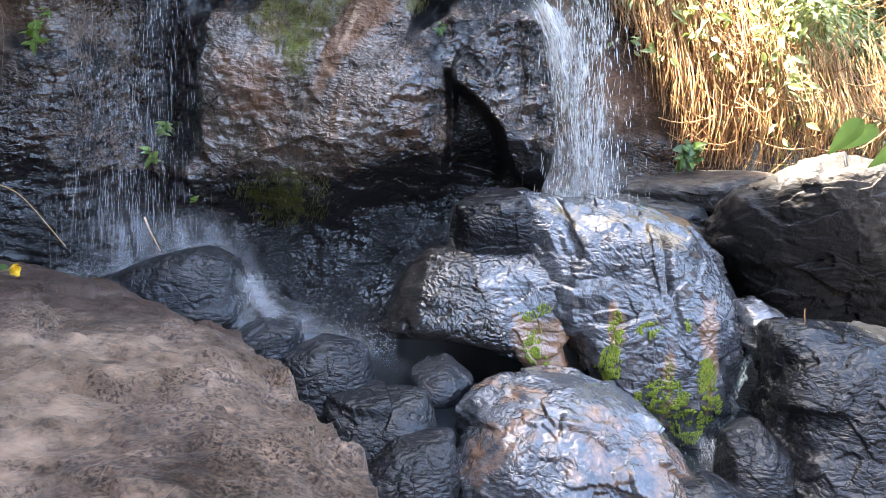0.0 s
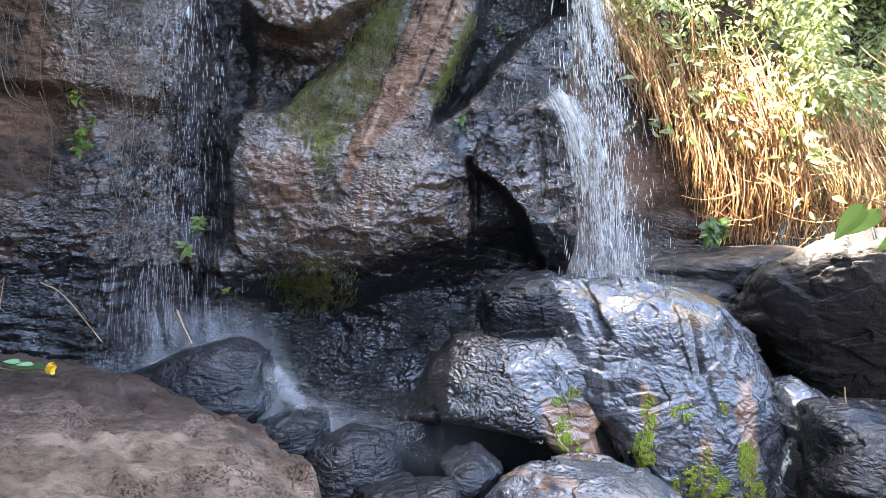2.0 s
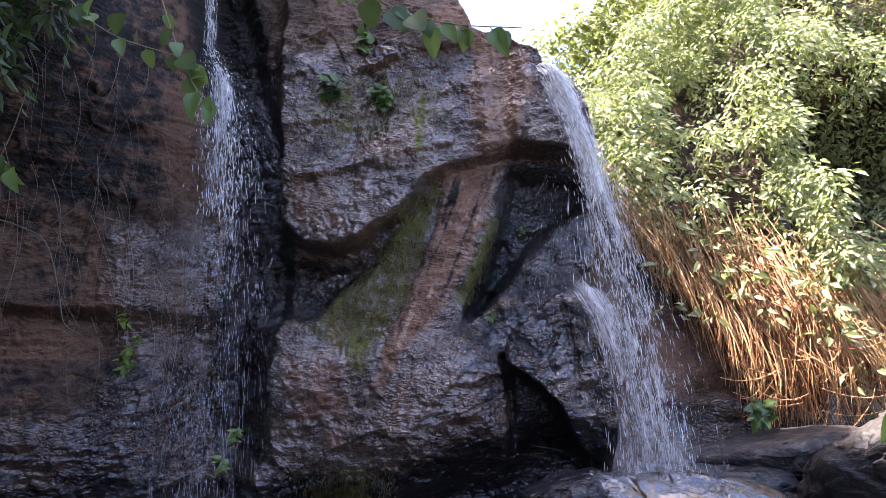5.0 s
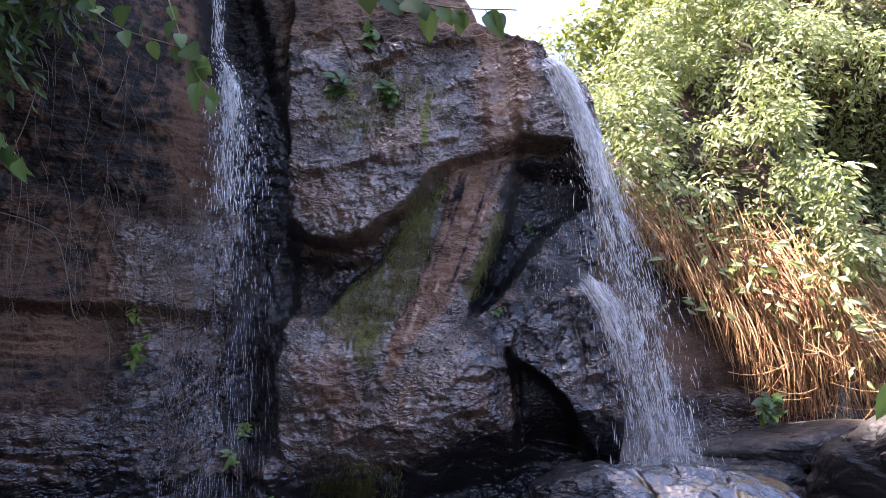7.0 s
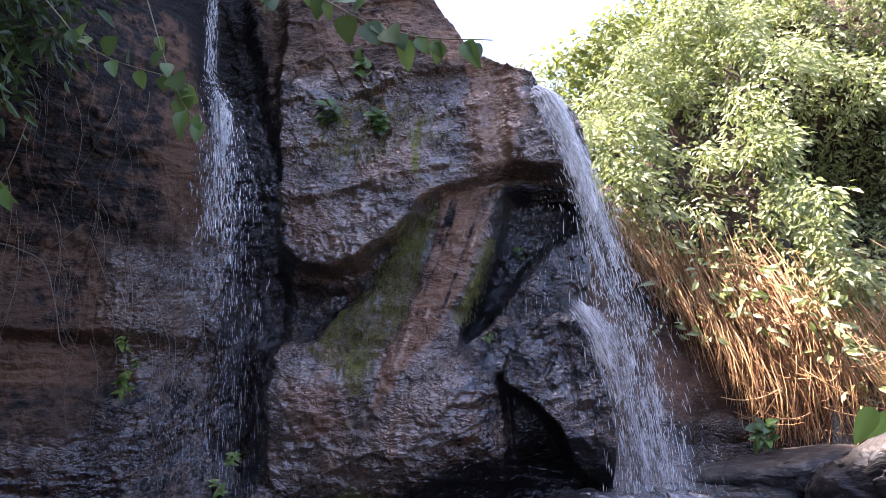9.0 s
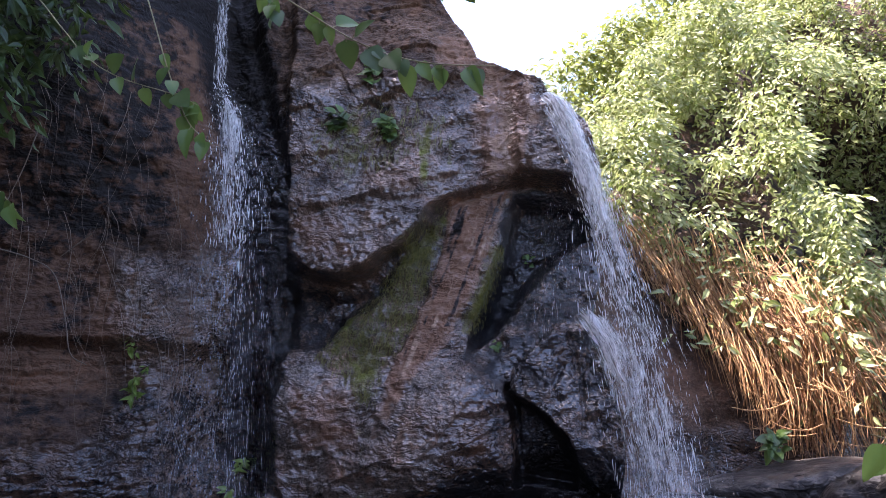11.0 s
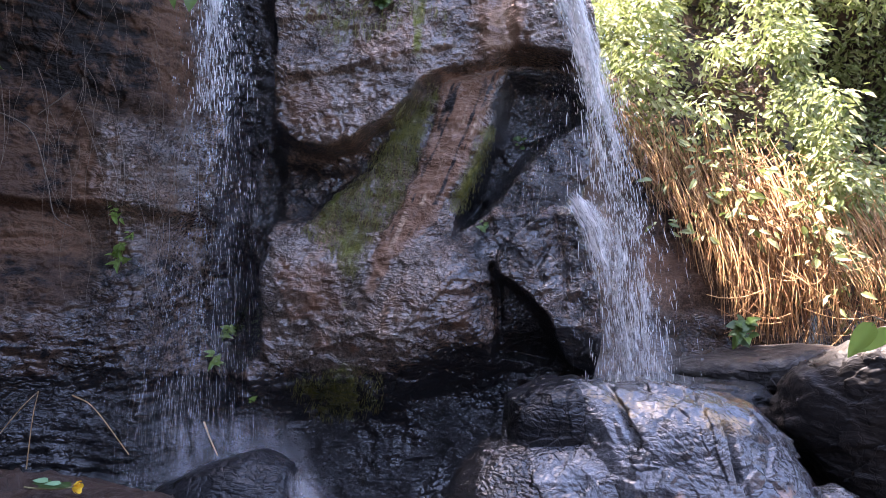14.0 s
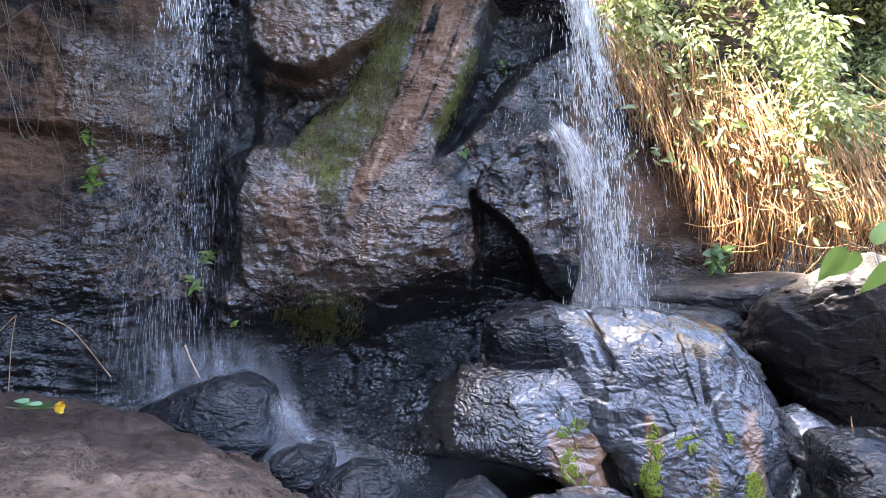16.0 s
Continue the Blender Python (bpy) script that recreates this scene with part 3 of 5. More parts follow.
    masks = {
        "moss": np.maximum.reduce([(-0.1 + 1.15 * streaky) * sstep(-0.12, 0.12, psd(MOSS_BAND, kx, kz)), 0.6 * upright * (1 - sstep(0.02, 0.09, pline([(-1.0, 2.0), (-0.9, 1.6), (-0.92, 1.3)], jx, jz))), (0.25 + 0.6 * streaky) * near(MOSS_STRIP, 0.08), (0.05 + 0.7 * upright) * near(UNDER_MOSS, 0.2),
                                   0.55 * sstep(0.5, 0.75, upright) * sstep(-1.5, -0.9, x) * sstep(4.7, 4.1, z) * sstep(3.3, 3.7, z) * sstep(0.1, -0.2, x), 0.4 * sstep(0.5, 0.7, blot) * near(RECESS, 0.2) * sstep(-1.2, -0.8, x)]),
        "brown": np.maximum.reduce([sstep(-0.06, 0.05, band) * (0.35 + 0.65 * sstep(1.5, 2.1, z)), (0.3 + 0.6 * upright) * near(RUST_PATCH, 0.18), 0.45 * near(PALE_PATCH, 0.3), 0.8 * near(LIP_ROCK, 0.2), 0.35 * sstep(4.8, 5.0, z) * sstep(-1.9, -1.2, x),
                                    (0.15 + 0.6 * blot) * sstep(-2.45, -2.8, x + 0.4 * wx) * sstep(0.9, 1.15, z) * sstep(2.0, 1.75, z), (0.3 + 0.5 * blot) * sstep(-2.85, -3.2, x), 0.55 * sstep(0.5, 0.72, blot) * sstep(0.9, 1.2, z), (0.45 + 0.5 * blot) * left * sstep(2.9, 3.4, z),
                                    0.75 * upright * near([(-0.05, 1.72), (0.2, 1.72), (0.15, 1.25), (-0.02, 1.25)], 0.08), 0.7 * upright * near([(0.8, 2.0), (0.98, 1.95), (0.95, 1.4), (0.82, 1.4)], 0.06), 0.5 * near(RECESS, 0.1) * blot]),
        "pale": np.maximum.reduce([inband * (0.1 + 0.6 * sstep(-0.05, 0.45, grain)), 0.12 * sstep(0.5, 0.75, blot) * near(UPPER_BLOCK, 0.1), 0.28 * near(PALE_PATCH, 0.18), 0.6 * near(LIP_ROCK, 0.1) * upright,
                                   0.5 * upright * near([(-3.5, 1.1), (-2.75, 1.1), (-2.7, 0.85), (-3.4, 0.85)], 0.1), 0.4 * near([(-3.2, 2.75), (-3.0, 2.75), (-3.0, 2.5), (-3.2, 2.45)], 0.1)]),
        "grey": np.maximum.reduce([0.75 * near(BULGE, 0.2) * (0.5 + 0.5 * blot) * sstep(0.15, -0.35, x), 0.35 * near(FLAKE, 0.05), 0.55 * near(UPPER_BLOCK, 0.1) * (0.4 + 0.6 * blot) * sstep(-1.5, -1.1, x) * sstep(4.4, 3.8, z), 0.6 * sstep(-0.25, 0.25, psd(LEFT_FACE, kx, kz)) * (0.4 + 0.6 * blot)]),
        # dark stains, plus shade painted into hollow, recess, undercuts and overhung left bank
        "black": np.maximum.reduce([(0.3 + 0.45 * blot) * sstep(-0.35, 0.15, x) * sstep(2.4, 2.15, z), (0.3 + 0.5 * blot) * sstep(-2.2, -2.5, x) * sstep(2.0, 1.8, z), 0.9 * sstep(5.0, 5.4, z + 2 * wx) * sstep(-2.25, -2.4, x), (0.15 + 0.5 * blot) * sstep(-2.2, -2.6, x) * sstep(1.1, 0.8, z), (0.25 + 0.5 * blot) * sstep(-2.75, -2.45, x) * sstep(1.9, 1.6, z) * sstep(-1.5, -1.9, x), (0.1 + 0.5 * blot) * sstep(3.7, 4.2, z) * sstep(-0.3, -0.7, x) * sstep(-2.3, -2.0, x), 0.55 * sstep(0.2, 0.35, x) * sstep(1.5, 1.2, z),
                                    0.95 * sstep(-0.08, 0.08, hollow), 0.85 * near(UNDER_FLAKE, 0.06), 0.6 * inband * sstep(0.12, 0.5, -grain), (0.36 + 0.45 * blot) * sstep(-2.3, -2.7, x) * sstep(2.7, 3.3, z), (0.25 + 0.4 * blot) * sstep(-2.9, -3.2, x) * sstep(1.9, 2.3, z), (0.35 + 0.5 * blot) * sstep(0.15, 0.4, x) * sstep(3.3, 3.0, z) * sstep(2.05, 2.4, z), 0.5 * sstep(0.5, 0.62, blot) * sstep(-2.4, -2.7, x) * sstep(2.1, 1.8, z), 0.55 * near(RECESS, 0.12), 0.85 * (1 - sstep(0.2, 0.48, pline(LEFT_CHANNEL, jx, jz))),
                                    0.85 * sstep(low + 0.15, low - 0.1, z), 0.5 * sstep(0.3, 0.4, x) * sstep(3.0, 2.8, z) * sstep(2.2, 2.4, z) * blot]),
        "ochre": 0.0 * x,
        "dry": np.maximum.reduce([0.6 * near(STREAK, 0.08), 0.5 * near(LIP_ROCK, 0.15), 0.8 * sstep(4.2, 4.9, z), 0.95 * left * sstep(2.8, 3.2, z), 0.95 * sstep(-2.8, -3.1, x) * sstep(1.2, 1.7, z), 0.45 * near(RUST_PATCH, 0.2)]),
    }
    return y, edge, masks


def build_cliff():
    xs, zs = np.arange(-4.8, 1.5, 0.0125), np.arange(-0.75, 7.2, 0.0125)
    gx, gz = np.meshgrid(xs, zs, indexing="ij")
    x, z = gx.ravel(), gz.ravel()
    y, edge, masks = cliff_y(x, z)
    keep = edge > -0.28
    faces = grid_faces(len(xs), len(zs), keep)
    v, f, masks = compact(np.stack([x, y, z], 1), faces, masks)
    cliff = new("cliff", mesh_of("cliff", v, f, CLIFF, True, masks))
    return tagged(cliff, "dark wet layered rock cliff with brown and mossy bands", "cliff", kind="structure")


cliff = build_cliff()


def cliff_at(x, z):
    """Points on the cliff face."""
    x, z = np.atleast_1d(np.asarray(x, float)), np.atleast_1d(np.asarray(z, float))
    return np.stack([x, cliff_y(x, z)[0], z], 1)


# ---- banks and ground ----
def build_hillside():
    xs, zs = np.arange(0.6, 13.0, 0.08), np.arange(-0.8, 7.6, 0.08)
    gx, gz = np.meshgrid(xs, zs, indexing="ij")
    x, z = gx.ravel(), gz.ravel()
    masks = {"brown": 0.5 * sstep(1.3, 1.9, z) * sstep(1.5, 1.9, x), "black": 0.5 * sstep(1.6, 2.4, z) * sstep(1.5, 1.9, x), "dry": sstep(1.2, 1.6, z)}
    v, f, masks = compact(np.stack([x, hill_y(x, z), z], 1), grid_faces(len(xs), len(zs), z < 3.6 + 0.9 * np.maximum(0, x - 0.9)), masks)
    return tagged(new("hillside", mesh_of("hillside", v, f, CLIFF, True, masks)), "earthy rock bank under the creepers", "bank", kind="structure")


def hill_y(x, z):
    p = np.stack([x, z, 0 * x], 1)
    y = 7.0 + 0.42 * np.maximum(0, z - 1.6) + 0.12 * sstep(2.2, 1.3, z) - 0.22 * sstep(2.0, 3.3, x) + 2.0 * sstep(3.25, 4.4, x) * sstep(5.6, 4.2, z) + 0.25 * fbm(p * 0.8, 3, 71) + 0.08 * fbm(p * 3, 3, 72, True)
    return y - 0.5 * sstep(1.0, 0.4, z) - 0.35 * sstep(1.75, 1.3, x) * sstep(4.2, 3.4, z)


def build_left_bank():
    """High unseen stand-in bank beside the camera, which keeps the sun off the cliff foot."""
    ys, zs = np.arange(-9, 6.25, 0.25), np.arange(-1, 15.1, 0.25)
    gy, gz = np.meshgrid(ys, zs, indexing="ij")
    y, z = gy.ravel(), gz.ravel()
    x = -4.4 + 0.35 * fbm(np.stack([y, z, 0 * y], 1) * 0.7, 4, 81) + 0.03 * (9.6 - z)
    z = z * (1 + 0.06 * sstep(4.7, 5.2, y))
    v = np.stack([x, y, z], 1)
    return tagged(new("unseen_bank", mesh_of("unseen_bank", v, grid_faces(len(ys), len(zs)), SOIL)), "tall unseen bank that keeps the sun off the rocks", "bank", kind="structure")


def build_ground():
    """One uneven sheet that reaches far out, finer near the falls."""
    r = np.concatenate([[0.0], np.geomspace(0.15, 400, 110)])
    a = np.linspace(0, 2 * math.pi, 181)
    gr, ga = np.meshgrid(r, a, indexing="ij")
    x, y = (gr * np.cos(ga)).ravel(), (3.6 + gr * np.sin(ga)).ravel()
    p = np.stack([x, y, 0 * x], 1)
    z = -0.62 + 0.12 * fbm(p * 1.5, 4, 91)
    return tagged(new("ground", mesh_of("ground", np.stack([x, y, z], 1), grid_faces(len(r), len(a)), DARKROCK)), "wet dark rock bed of the stream", "ground", kind="structure")


def build_back_bank():
    """Unseen bank added behind the camera and to its other side, blocking low sky."""
    a, zs = np.linspace(math.radians(178), math.radians(375), 90), np.arange(-1, 5.6, 0.3)
    ga, gz = np.meshgrid(a, zs, indexing="ij")
    ang, z = ga.ravel(), gz.ravel()
    rad = 8.6 + 0.5 * fbm(np.stack([ang * 3, z * 0.6, 0 * z], 1), 3, 85) + 0.25 * z
    top = 1 - 0.35 * sstep(math.radians(330), math.radians(372), ang)
    v = np.stack([0.5 + rad * np.cos(ang), 1.0 + rad * np.sin(ang), z * top], 1)
    return tagged(new("unseen_bank", mesh_of("unseen_bank", v, grid_faces(len(a), len(zs)), SOIL)), "unseen dark bank closing the place against low sky", "bank", kind="structure")


build_back_bank()
build_hillside()
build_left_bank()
build_ground()

# ---- boulders ----
SURFACE = {}


def boulder(label, outline, centre, yc, front, back, mat, lean=0.0, seed=0, rough=1.0, box=0.75, masks=None, res=150, kind_name="boulder", creases=()):
    """A closed rock whose outline in x and z is given, front metres deep towards -y and back towards +y."""
    nt_, npz = res * 2, res
    th = np.linspace(0, 2 * math.pi, nt_, endpoint=False)
    cx, cz = centre
    radius = np.zeros(nt_)
    for (ax, az), (bx, bz) in zip(outline, list(outline[1:]) + [outline[0]]):
        dx, dz = np.cos(th), np.sin(th)
        ex, ez = bx - ax, bz - az
        den = dx * ez - dz * ex
        den = np.where(np.abs(den) < 1e-9, 1e-9, den)
        t = ((ax - cx) * ez - (az - cz) * ex) / den
        u = ((ax - cx) * dz - (az - cz) * dx) / den
        ok = (t > 0) & (u >= -1e-6) & (u <= 1 + 1e-6)
        radius = np.where(ok, np.maximum(radius, t), radius)
    kern = np.array([1, 2, 3, 2, 1.0]) / 9
    radius = sum(k * np.roll(radius, s) for k, s in zip(kern, (-2, -1, 0, 1, 2)))
    k = np.linspace(-1, 1, npz)
    c = np.clip(np.cos(0.5 * math.pi * k), 0, 1)
    s = np.sign(k) * (1 - c ** (2 / box)) ** 0.45
    wide = radius
    for _ in range(3):
        wide = np.mean([np.roll(wide, k) for k in range(-nt_ // 12, nt_ // 12 + 1)], 0)
    reach = wide[:, None] + (radius - wide)[:, None] * c[None] ** 4
    x = cx + reach * np.cos(th)[:, None] * c[None]
    z = cz + reach * np.sin(th)[:, None] * c[None]
    depth = np.where(s < 0, -front * np.abs(s), back * s)
    y = yc + depth[None] + 0 * x + lean * (z - cz)
    v = np.stack([x.ravel(), y.ravel(), z.ravel()], 1)
    centre3 = np.array([cx, yc, cz])
    way = v - centre3
    way /= np.linalg.norm(way, axis=1)[:, None] + 1e-9
    size = min(1.0, 0.5 * (radius.mean() + 0.2) + 0.3)
    w3 = 0.12 * np.stack([fbm(v * 2, 2, seed), fbm(v * 2 + 9, 2, seed), fbm(v * 2 + 21, 2, seed)], 1)
    d = 0.07 * fbm(v * 1.8 + seed, 3, 100 + seed) + 0.075 * facets3((v + w3) * (2.3, 2.3, 2.9), 100 + seed) + 0.028 * facets3((v + 0.5 * w3) * (6, 6, 9), 120 + seed)
    d += 0.012 * fbm(v * (7, 7, 13), 4, 130 + seed, True) + 0.007 * fbm(v * 26, 2, 140 + seed)
    for line, width, deep in creases:
        d -= deep * (1 - sstep(0, width, pline(line, v[:, 0] + 0.02 * fbm(v * 8, 2, 3), v[:, 2]))) * (v[:, 1] < yc + 0.1)
    v = v + way * (rough * size * d)[:, None]
    rows = np.arange(nt_)
    a = (rows[:, None] * npz + np.arange(npz - 1)[None]).ravel()
    b = (((rows + 1) % nt_)[:, None] * npz + np.arange(npz - 1)[None]).ravel()
    f = np.stack([a, a + 1, b + 1, b], 1)
    mk = masks(v) if masks else None
    ob = new(kind_name, mesh_of(kind_name, v, f, mat, True, mk))
    SURFACE[label] = v
    return tagged(ob, label, "rock" if kind_name == "stone" else "boulder", "stones in the stream" if kind_name == "stone" else "boulders below the falls")


def poly_mask(v, *polys, w=0.06):
    j = 0.05 * fbm(v * 5, 3, 77)
    return np.maximum.reduce([sstep(-w, w, psd(p, v[:, 0] + j, v[:, 2] + j)) for p in polys])


MAIN_TOP = [(0.85, 0.98), (1.2, 0.95), (2.0, 0.86), (1.9, 0.72), (1.5, 0.7), (1.15, 0.8)]
MAIN_STREAKS = [(1.28, 0.25), (1.22, 0.6), (1.5, 0.62), (1.55, 0.1), (1.7, 0.2), (2.1, 0.5), (2.15, 0.0), (1.95, -0.5), (1.4, -0.3)]


def main_masks(v):
    streak = 0.5 + 0.5 * fbm(np.stack([v[:, 0] * 7, v[:, 2] * 1.1, v[:, 1]], 1), 3, 5)
    return {"ochre": 0.45 * poly_mask(v, MAIN_TOP) * sstep(-0.1, 0.25, fbm(v * 4, 3, 9)), "brown": 0.75 * poly_mask(v, MAIN_STREAKS, w=0.15) * sstep(0.45, 0.7, streak) * sstep(0.7, 0.4, v[:, 2]),
            "moss": 0.9 * sstep(0.5, 0.75, streak) * sstep(0.3, -0.05, v[:, 2])}


MAIN = "blue-grey wet boulder with bright moss below its brow"
boulder(MAIN, [(0.8, 0.99), (1.14, 0.97), (1.43, 0.98), (1.73, 0.95), (1.97, 0.87), (2.19, 0.65), (2.31, 0.38), (2.41, -0.02), (2.29, -0.27), (2.21, -0.53), (2.03, -0.67),
               (1.64, -0.41), (1.44, -0.38), (1.3, -0.1), (1.12, 0.12), (0.95, 0.2), (0.9, 0.5)], (1.62, 0.38), 4.75, 0.42, 0.75, BOULDER, 0.38, 1, 1.0, 0.62, main_masks, 210,
        creases=[([(1.7, 0.78), (1.73, 0.62), (1.74, 0.5)], 0.035, 0.09), ([(1.05, 0.98), (1.09, 0.82), (1.13, 0.7)], 0.05, 0.12), ([(1.75, 0.5), (1.85, 0.2)], 0.03, 0.03)])
WING = "wet boulder with an undercut foot, left side painted in shade"
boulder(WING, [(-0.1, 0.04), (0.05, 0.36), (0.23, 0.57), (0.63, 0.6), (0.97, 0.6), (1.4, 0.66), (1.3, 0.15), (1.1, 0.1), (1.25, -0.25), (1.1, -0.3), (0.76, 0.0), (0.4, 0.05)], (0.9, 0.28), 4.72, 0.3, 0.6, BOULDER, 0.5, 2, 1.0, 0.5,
        # black paints the left side's shade; the brown leg is rock colour
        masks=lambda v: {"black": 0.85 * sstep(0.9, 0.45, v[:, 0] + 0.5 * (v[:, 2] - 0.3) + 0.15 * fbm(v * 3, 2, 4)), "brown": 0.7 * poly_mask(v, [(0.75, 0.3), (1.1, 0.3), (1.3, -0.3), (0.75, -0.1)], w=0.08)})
BLOCK = "angular black wet rock block"
boulder(BLOCK, [(0.38, 0.88), (0.62, 0.97), (0.86, 1.01), (1.02, 0.9), (1.04, 0.5), (0.76, 0.45), (0.36, 0.45)], (0.72, 0.7), 5.0, 0.3, 0.6, DARKROCK, -0.1, 3, 0.8, 0.7)
LOW = "rounded grey boulder low in the stream"
boulder(LOW, [(0.37, -0.16), (0.5, 0.06), (0.72, 0.16), (1.02, 0.16), (1.32, 0.06), (1.49, -0.1), (1.64, -0.34), (1.6, -0.6), (0.36, -0.6)], (1.0, -0.25), 3.4, 0.5, 0.4, BOULDER, 0.55, 4, 1.0, 0.7,
        masks=lambda v: {"brown": 0.4 * sstep(-0.2, 0.3, fbm(v * 2.5, 3, 15))})
RDARK = "large grey boulder, its front shade painted black"
# below the sunlit edge the front is painted black for its shade
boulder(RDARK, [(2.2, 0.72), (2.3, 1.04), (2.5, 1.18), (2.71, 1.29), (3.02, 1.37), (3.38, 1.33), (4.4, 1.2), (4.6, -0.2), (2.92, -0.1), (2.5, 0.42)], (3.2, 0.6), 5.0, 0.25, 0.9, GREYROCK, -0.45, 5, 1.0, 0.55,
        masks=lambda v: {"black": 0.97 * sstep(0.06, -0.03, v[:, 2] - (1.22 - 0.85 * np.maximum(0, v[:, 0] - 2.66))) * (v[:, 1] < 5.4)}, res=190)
boulder("flat grey slab beside the fall", [(1.7, 0.98), (1.95, 1.06), (2.4, 1.1), (3.0, 1.2), (3.3, 1.15), (2.95, 0.95), (2.6, 0.78), (2.3, 0.84), (1.9, 0.86)], (2.5, 0.98), 6.0, 0.4, 0.7, GREYROCK, -0.1, 6, 0.7, 0.6,
        # the black mottle paints the shade that lies on this slab
        masks=lambda v: {"black": 0.5 + 0.3 * fbm(v * 3, 3, 6), "brown": 0.35 * sstep(1.0, 1.1, v[:, 2])})
boulder("pale sunlit rock shelf above the dark boulder", [(2.72, 1.2), (2.95, 1.3), (3.4, 1.34), (4.2, 1.25), (4.3, 0.4), (3.25, 0.78), (3.0, 0.95), (2.85, 1.06)], (3.4, 1.05), 4.95, 0.22, 0.5, GREYROCK, 0.55, 19, 0.6, 0.6,
        masks=lambda v: {"pale": 0.3 + 0.3 * fbm(v * 4, 3, 19)})
boulder("wet rock ledge at the foot of the fall", [(0.9, 0.85), (1.5, 0.92), (2.3, 0.9), (2.6, 0.7), (2.3, 0.2), (0.9, 0.2)], (1.7, 0.6), 5.6, 0.4, 0.9, DARKROCK, 0.2, 16, 0.8, 0.6)
boulder("small pale blue wet stone", [(2.24, 0.43), (2.38, 0.46), (2.56, 0.32), (2.54, 0.07), (2.34, 0.05), (2.22, 0.2)], (2.4, 0.26), 4.4, 0.15, 0.3, BOULDER, 0.5, 7, 0.5, 0.6, res=80, kind_name="stone")
boulder("dark wet boulder low beside the gully", [(2.25, 0.38), (2.53, 0.44), (2.83, 0.39), (3.6, 0.3), (3.8, -0.7), (2.15, -0.7), (2.25, -0.04)], (2.8, -0.1), 3.9, 0.4, 0.5, DARKROCK, 0.5, 8, 1.0, 0.65)
boulder("smooth black rock behind the brown slab", [(-1.75, 0.40), (-1.45, 0.52), (-1.2, 0.6), (-0.96, 0.53), (-0.9, 0.22), (-1.2, 0.0), (-1.8, 0.0)], (-1.3, 0.28), 4.2, 0.2, 0.5, DARKROCK, 0.3, 9, 0.6, 0.7, res=100)
for seed_, name_, out_, cen_, yc_ in (
        (10, "small black stone in the splash", [(-0.88, 0.2), (-0.71, 0.27), (-0.53, 0.24), (-0.5, 0.05), (-0.8, 0.05)], (-0.68, 0.15), 4.0),
        (11, "black glossy stone in the stream", [(-0.58, 0.12), (-0.39, 0.21), (-0.14, 0.19), (-0.05, -0.03), (-0.2, -0.2), (-0.5, -0.2)], (-0.3, 0.02), 3.8),
        (12, "small grey stone under the boulder", [(0.14, 0.03), (0.34, 0.09), (0.48, 0.01), (0.4, -0.12), (0.16, -0.12)], (0.31, -0.02), 3.95),
        (13, "flat wet stone in the stream", [(-0.32, 0.0), (-0.16, 0.03), (0.24, 0.08), (0.33, -0.19), (0.1, -0.4), (-0.2, -0.35)], (0.02, -0.13), 3.5),
        (17, "black stone in the gully", [(1.5, -0.45), (1.75, -0.3), (2.1, -0.42), (2.15, -0.8), (1.5, -0.8)], (1.8, -0.55), 3.45),
        (18, "wet stone in the gully", [(1.95, -0.2), (2.15, -0.1), (2.35, -0.25), (2.4, -0.7), (1.95, -0.7)], (2.15, -0.4), 3.75),
        (14, "dark rust-marked stone in the stream", [(-0.08, -0.2), (0.09, -0.07), (0.36, -0.02), (0.42, -0.4), (-0.05, -0.5)], (0.18, -0.25), 3.2)):
    boulder(name_, out_, cen_, yc_, 0.2, 0.25, DARKROCK, 0.5, seed_, 0.6, 0.7, res=80, kind_name="stone")

# ---- the brown slab in the foreground ----
SLAB = [(-4.2, 3.6), (-2.6, 3.68), (-1.95, 3.66), (-1.65, 3.66), (-1.3, 3.5), (-0.87, 3.2), (-0.53, 2.8), (-0.29, 2.48), (-0.12, 2.18), (0.05, 1.95), (0.1, 1.65), (0.25, 1.2), (0.5, 0.6), (0.6, -2.0), (-4.2, -2.0)]


def slab_z(x, y):
    p = np.stack([x, y, 0 * x], 1)
    j = 0.04 * fbm(p * 4, 3, 201)
    d = psd(SLAB, x + j, y + j)
    z = 0.70 - 0.03 * sstep(2.6, 1.2, y) - 0.032 * sstep(2.5, 3.3, y) - 0.11 * (1 - sstep(0.0, 0.4, d)) ** 2 - np.minimum(5.0 * np.maximum(0, -d), 1.4)
    z = z + 0.025 * fbm(p * 1.3, 3, 203) + 0.02 * fbm(p * np.array([5, 9, 1]), 4, 205, True) + 0.04 * facets((p + 0.12 * fbm(p * 3, 2, 5)[:, None]) * np.array([3, 5, 1]), 207)
    return z + 0.006 * fbm(p * 30, 3, 209) + 0.016 * facets((p + 0.05 * fbm(p * 7, 2, 6)[:, None]) * np.array([10, 15, 1]), 217), d


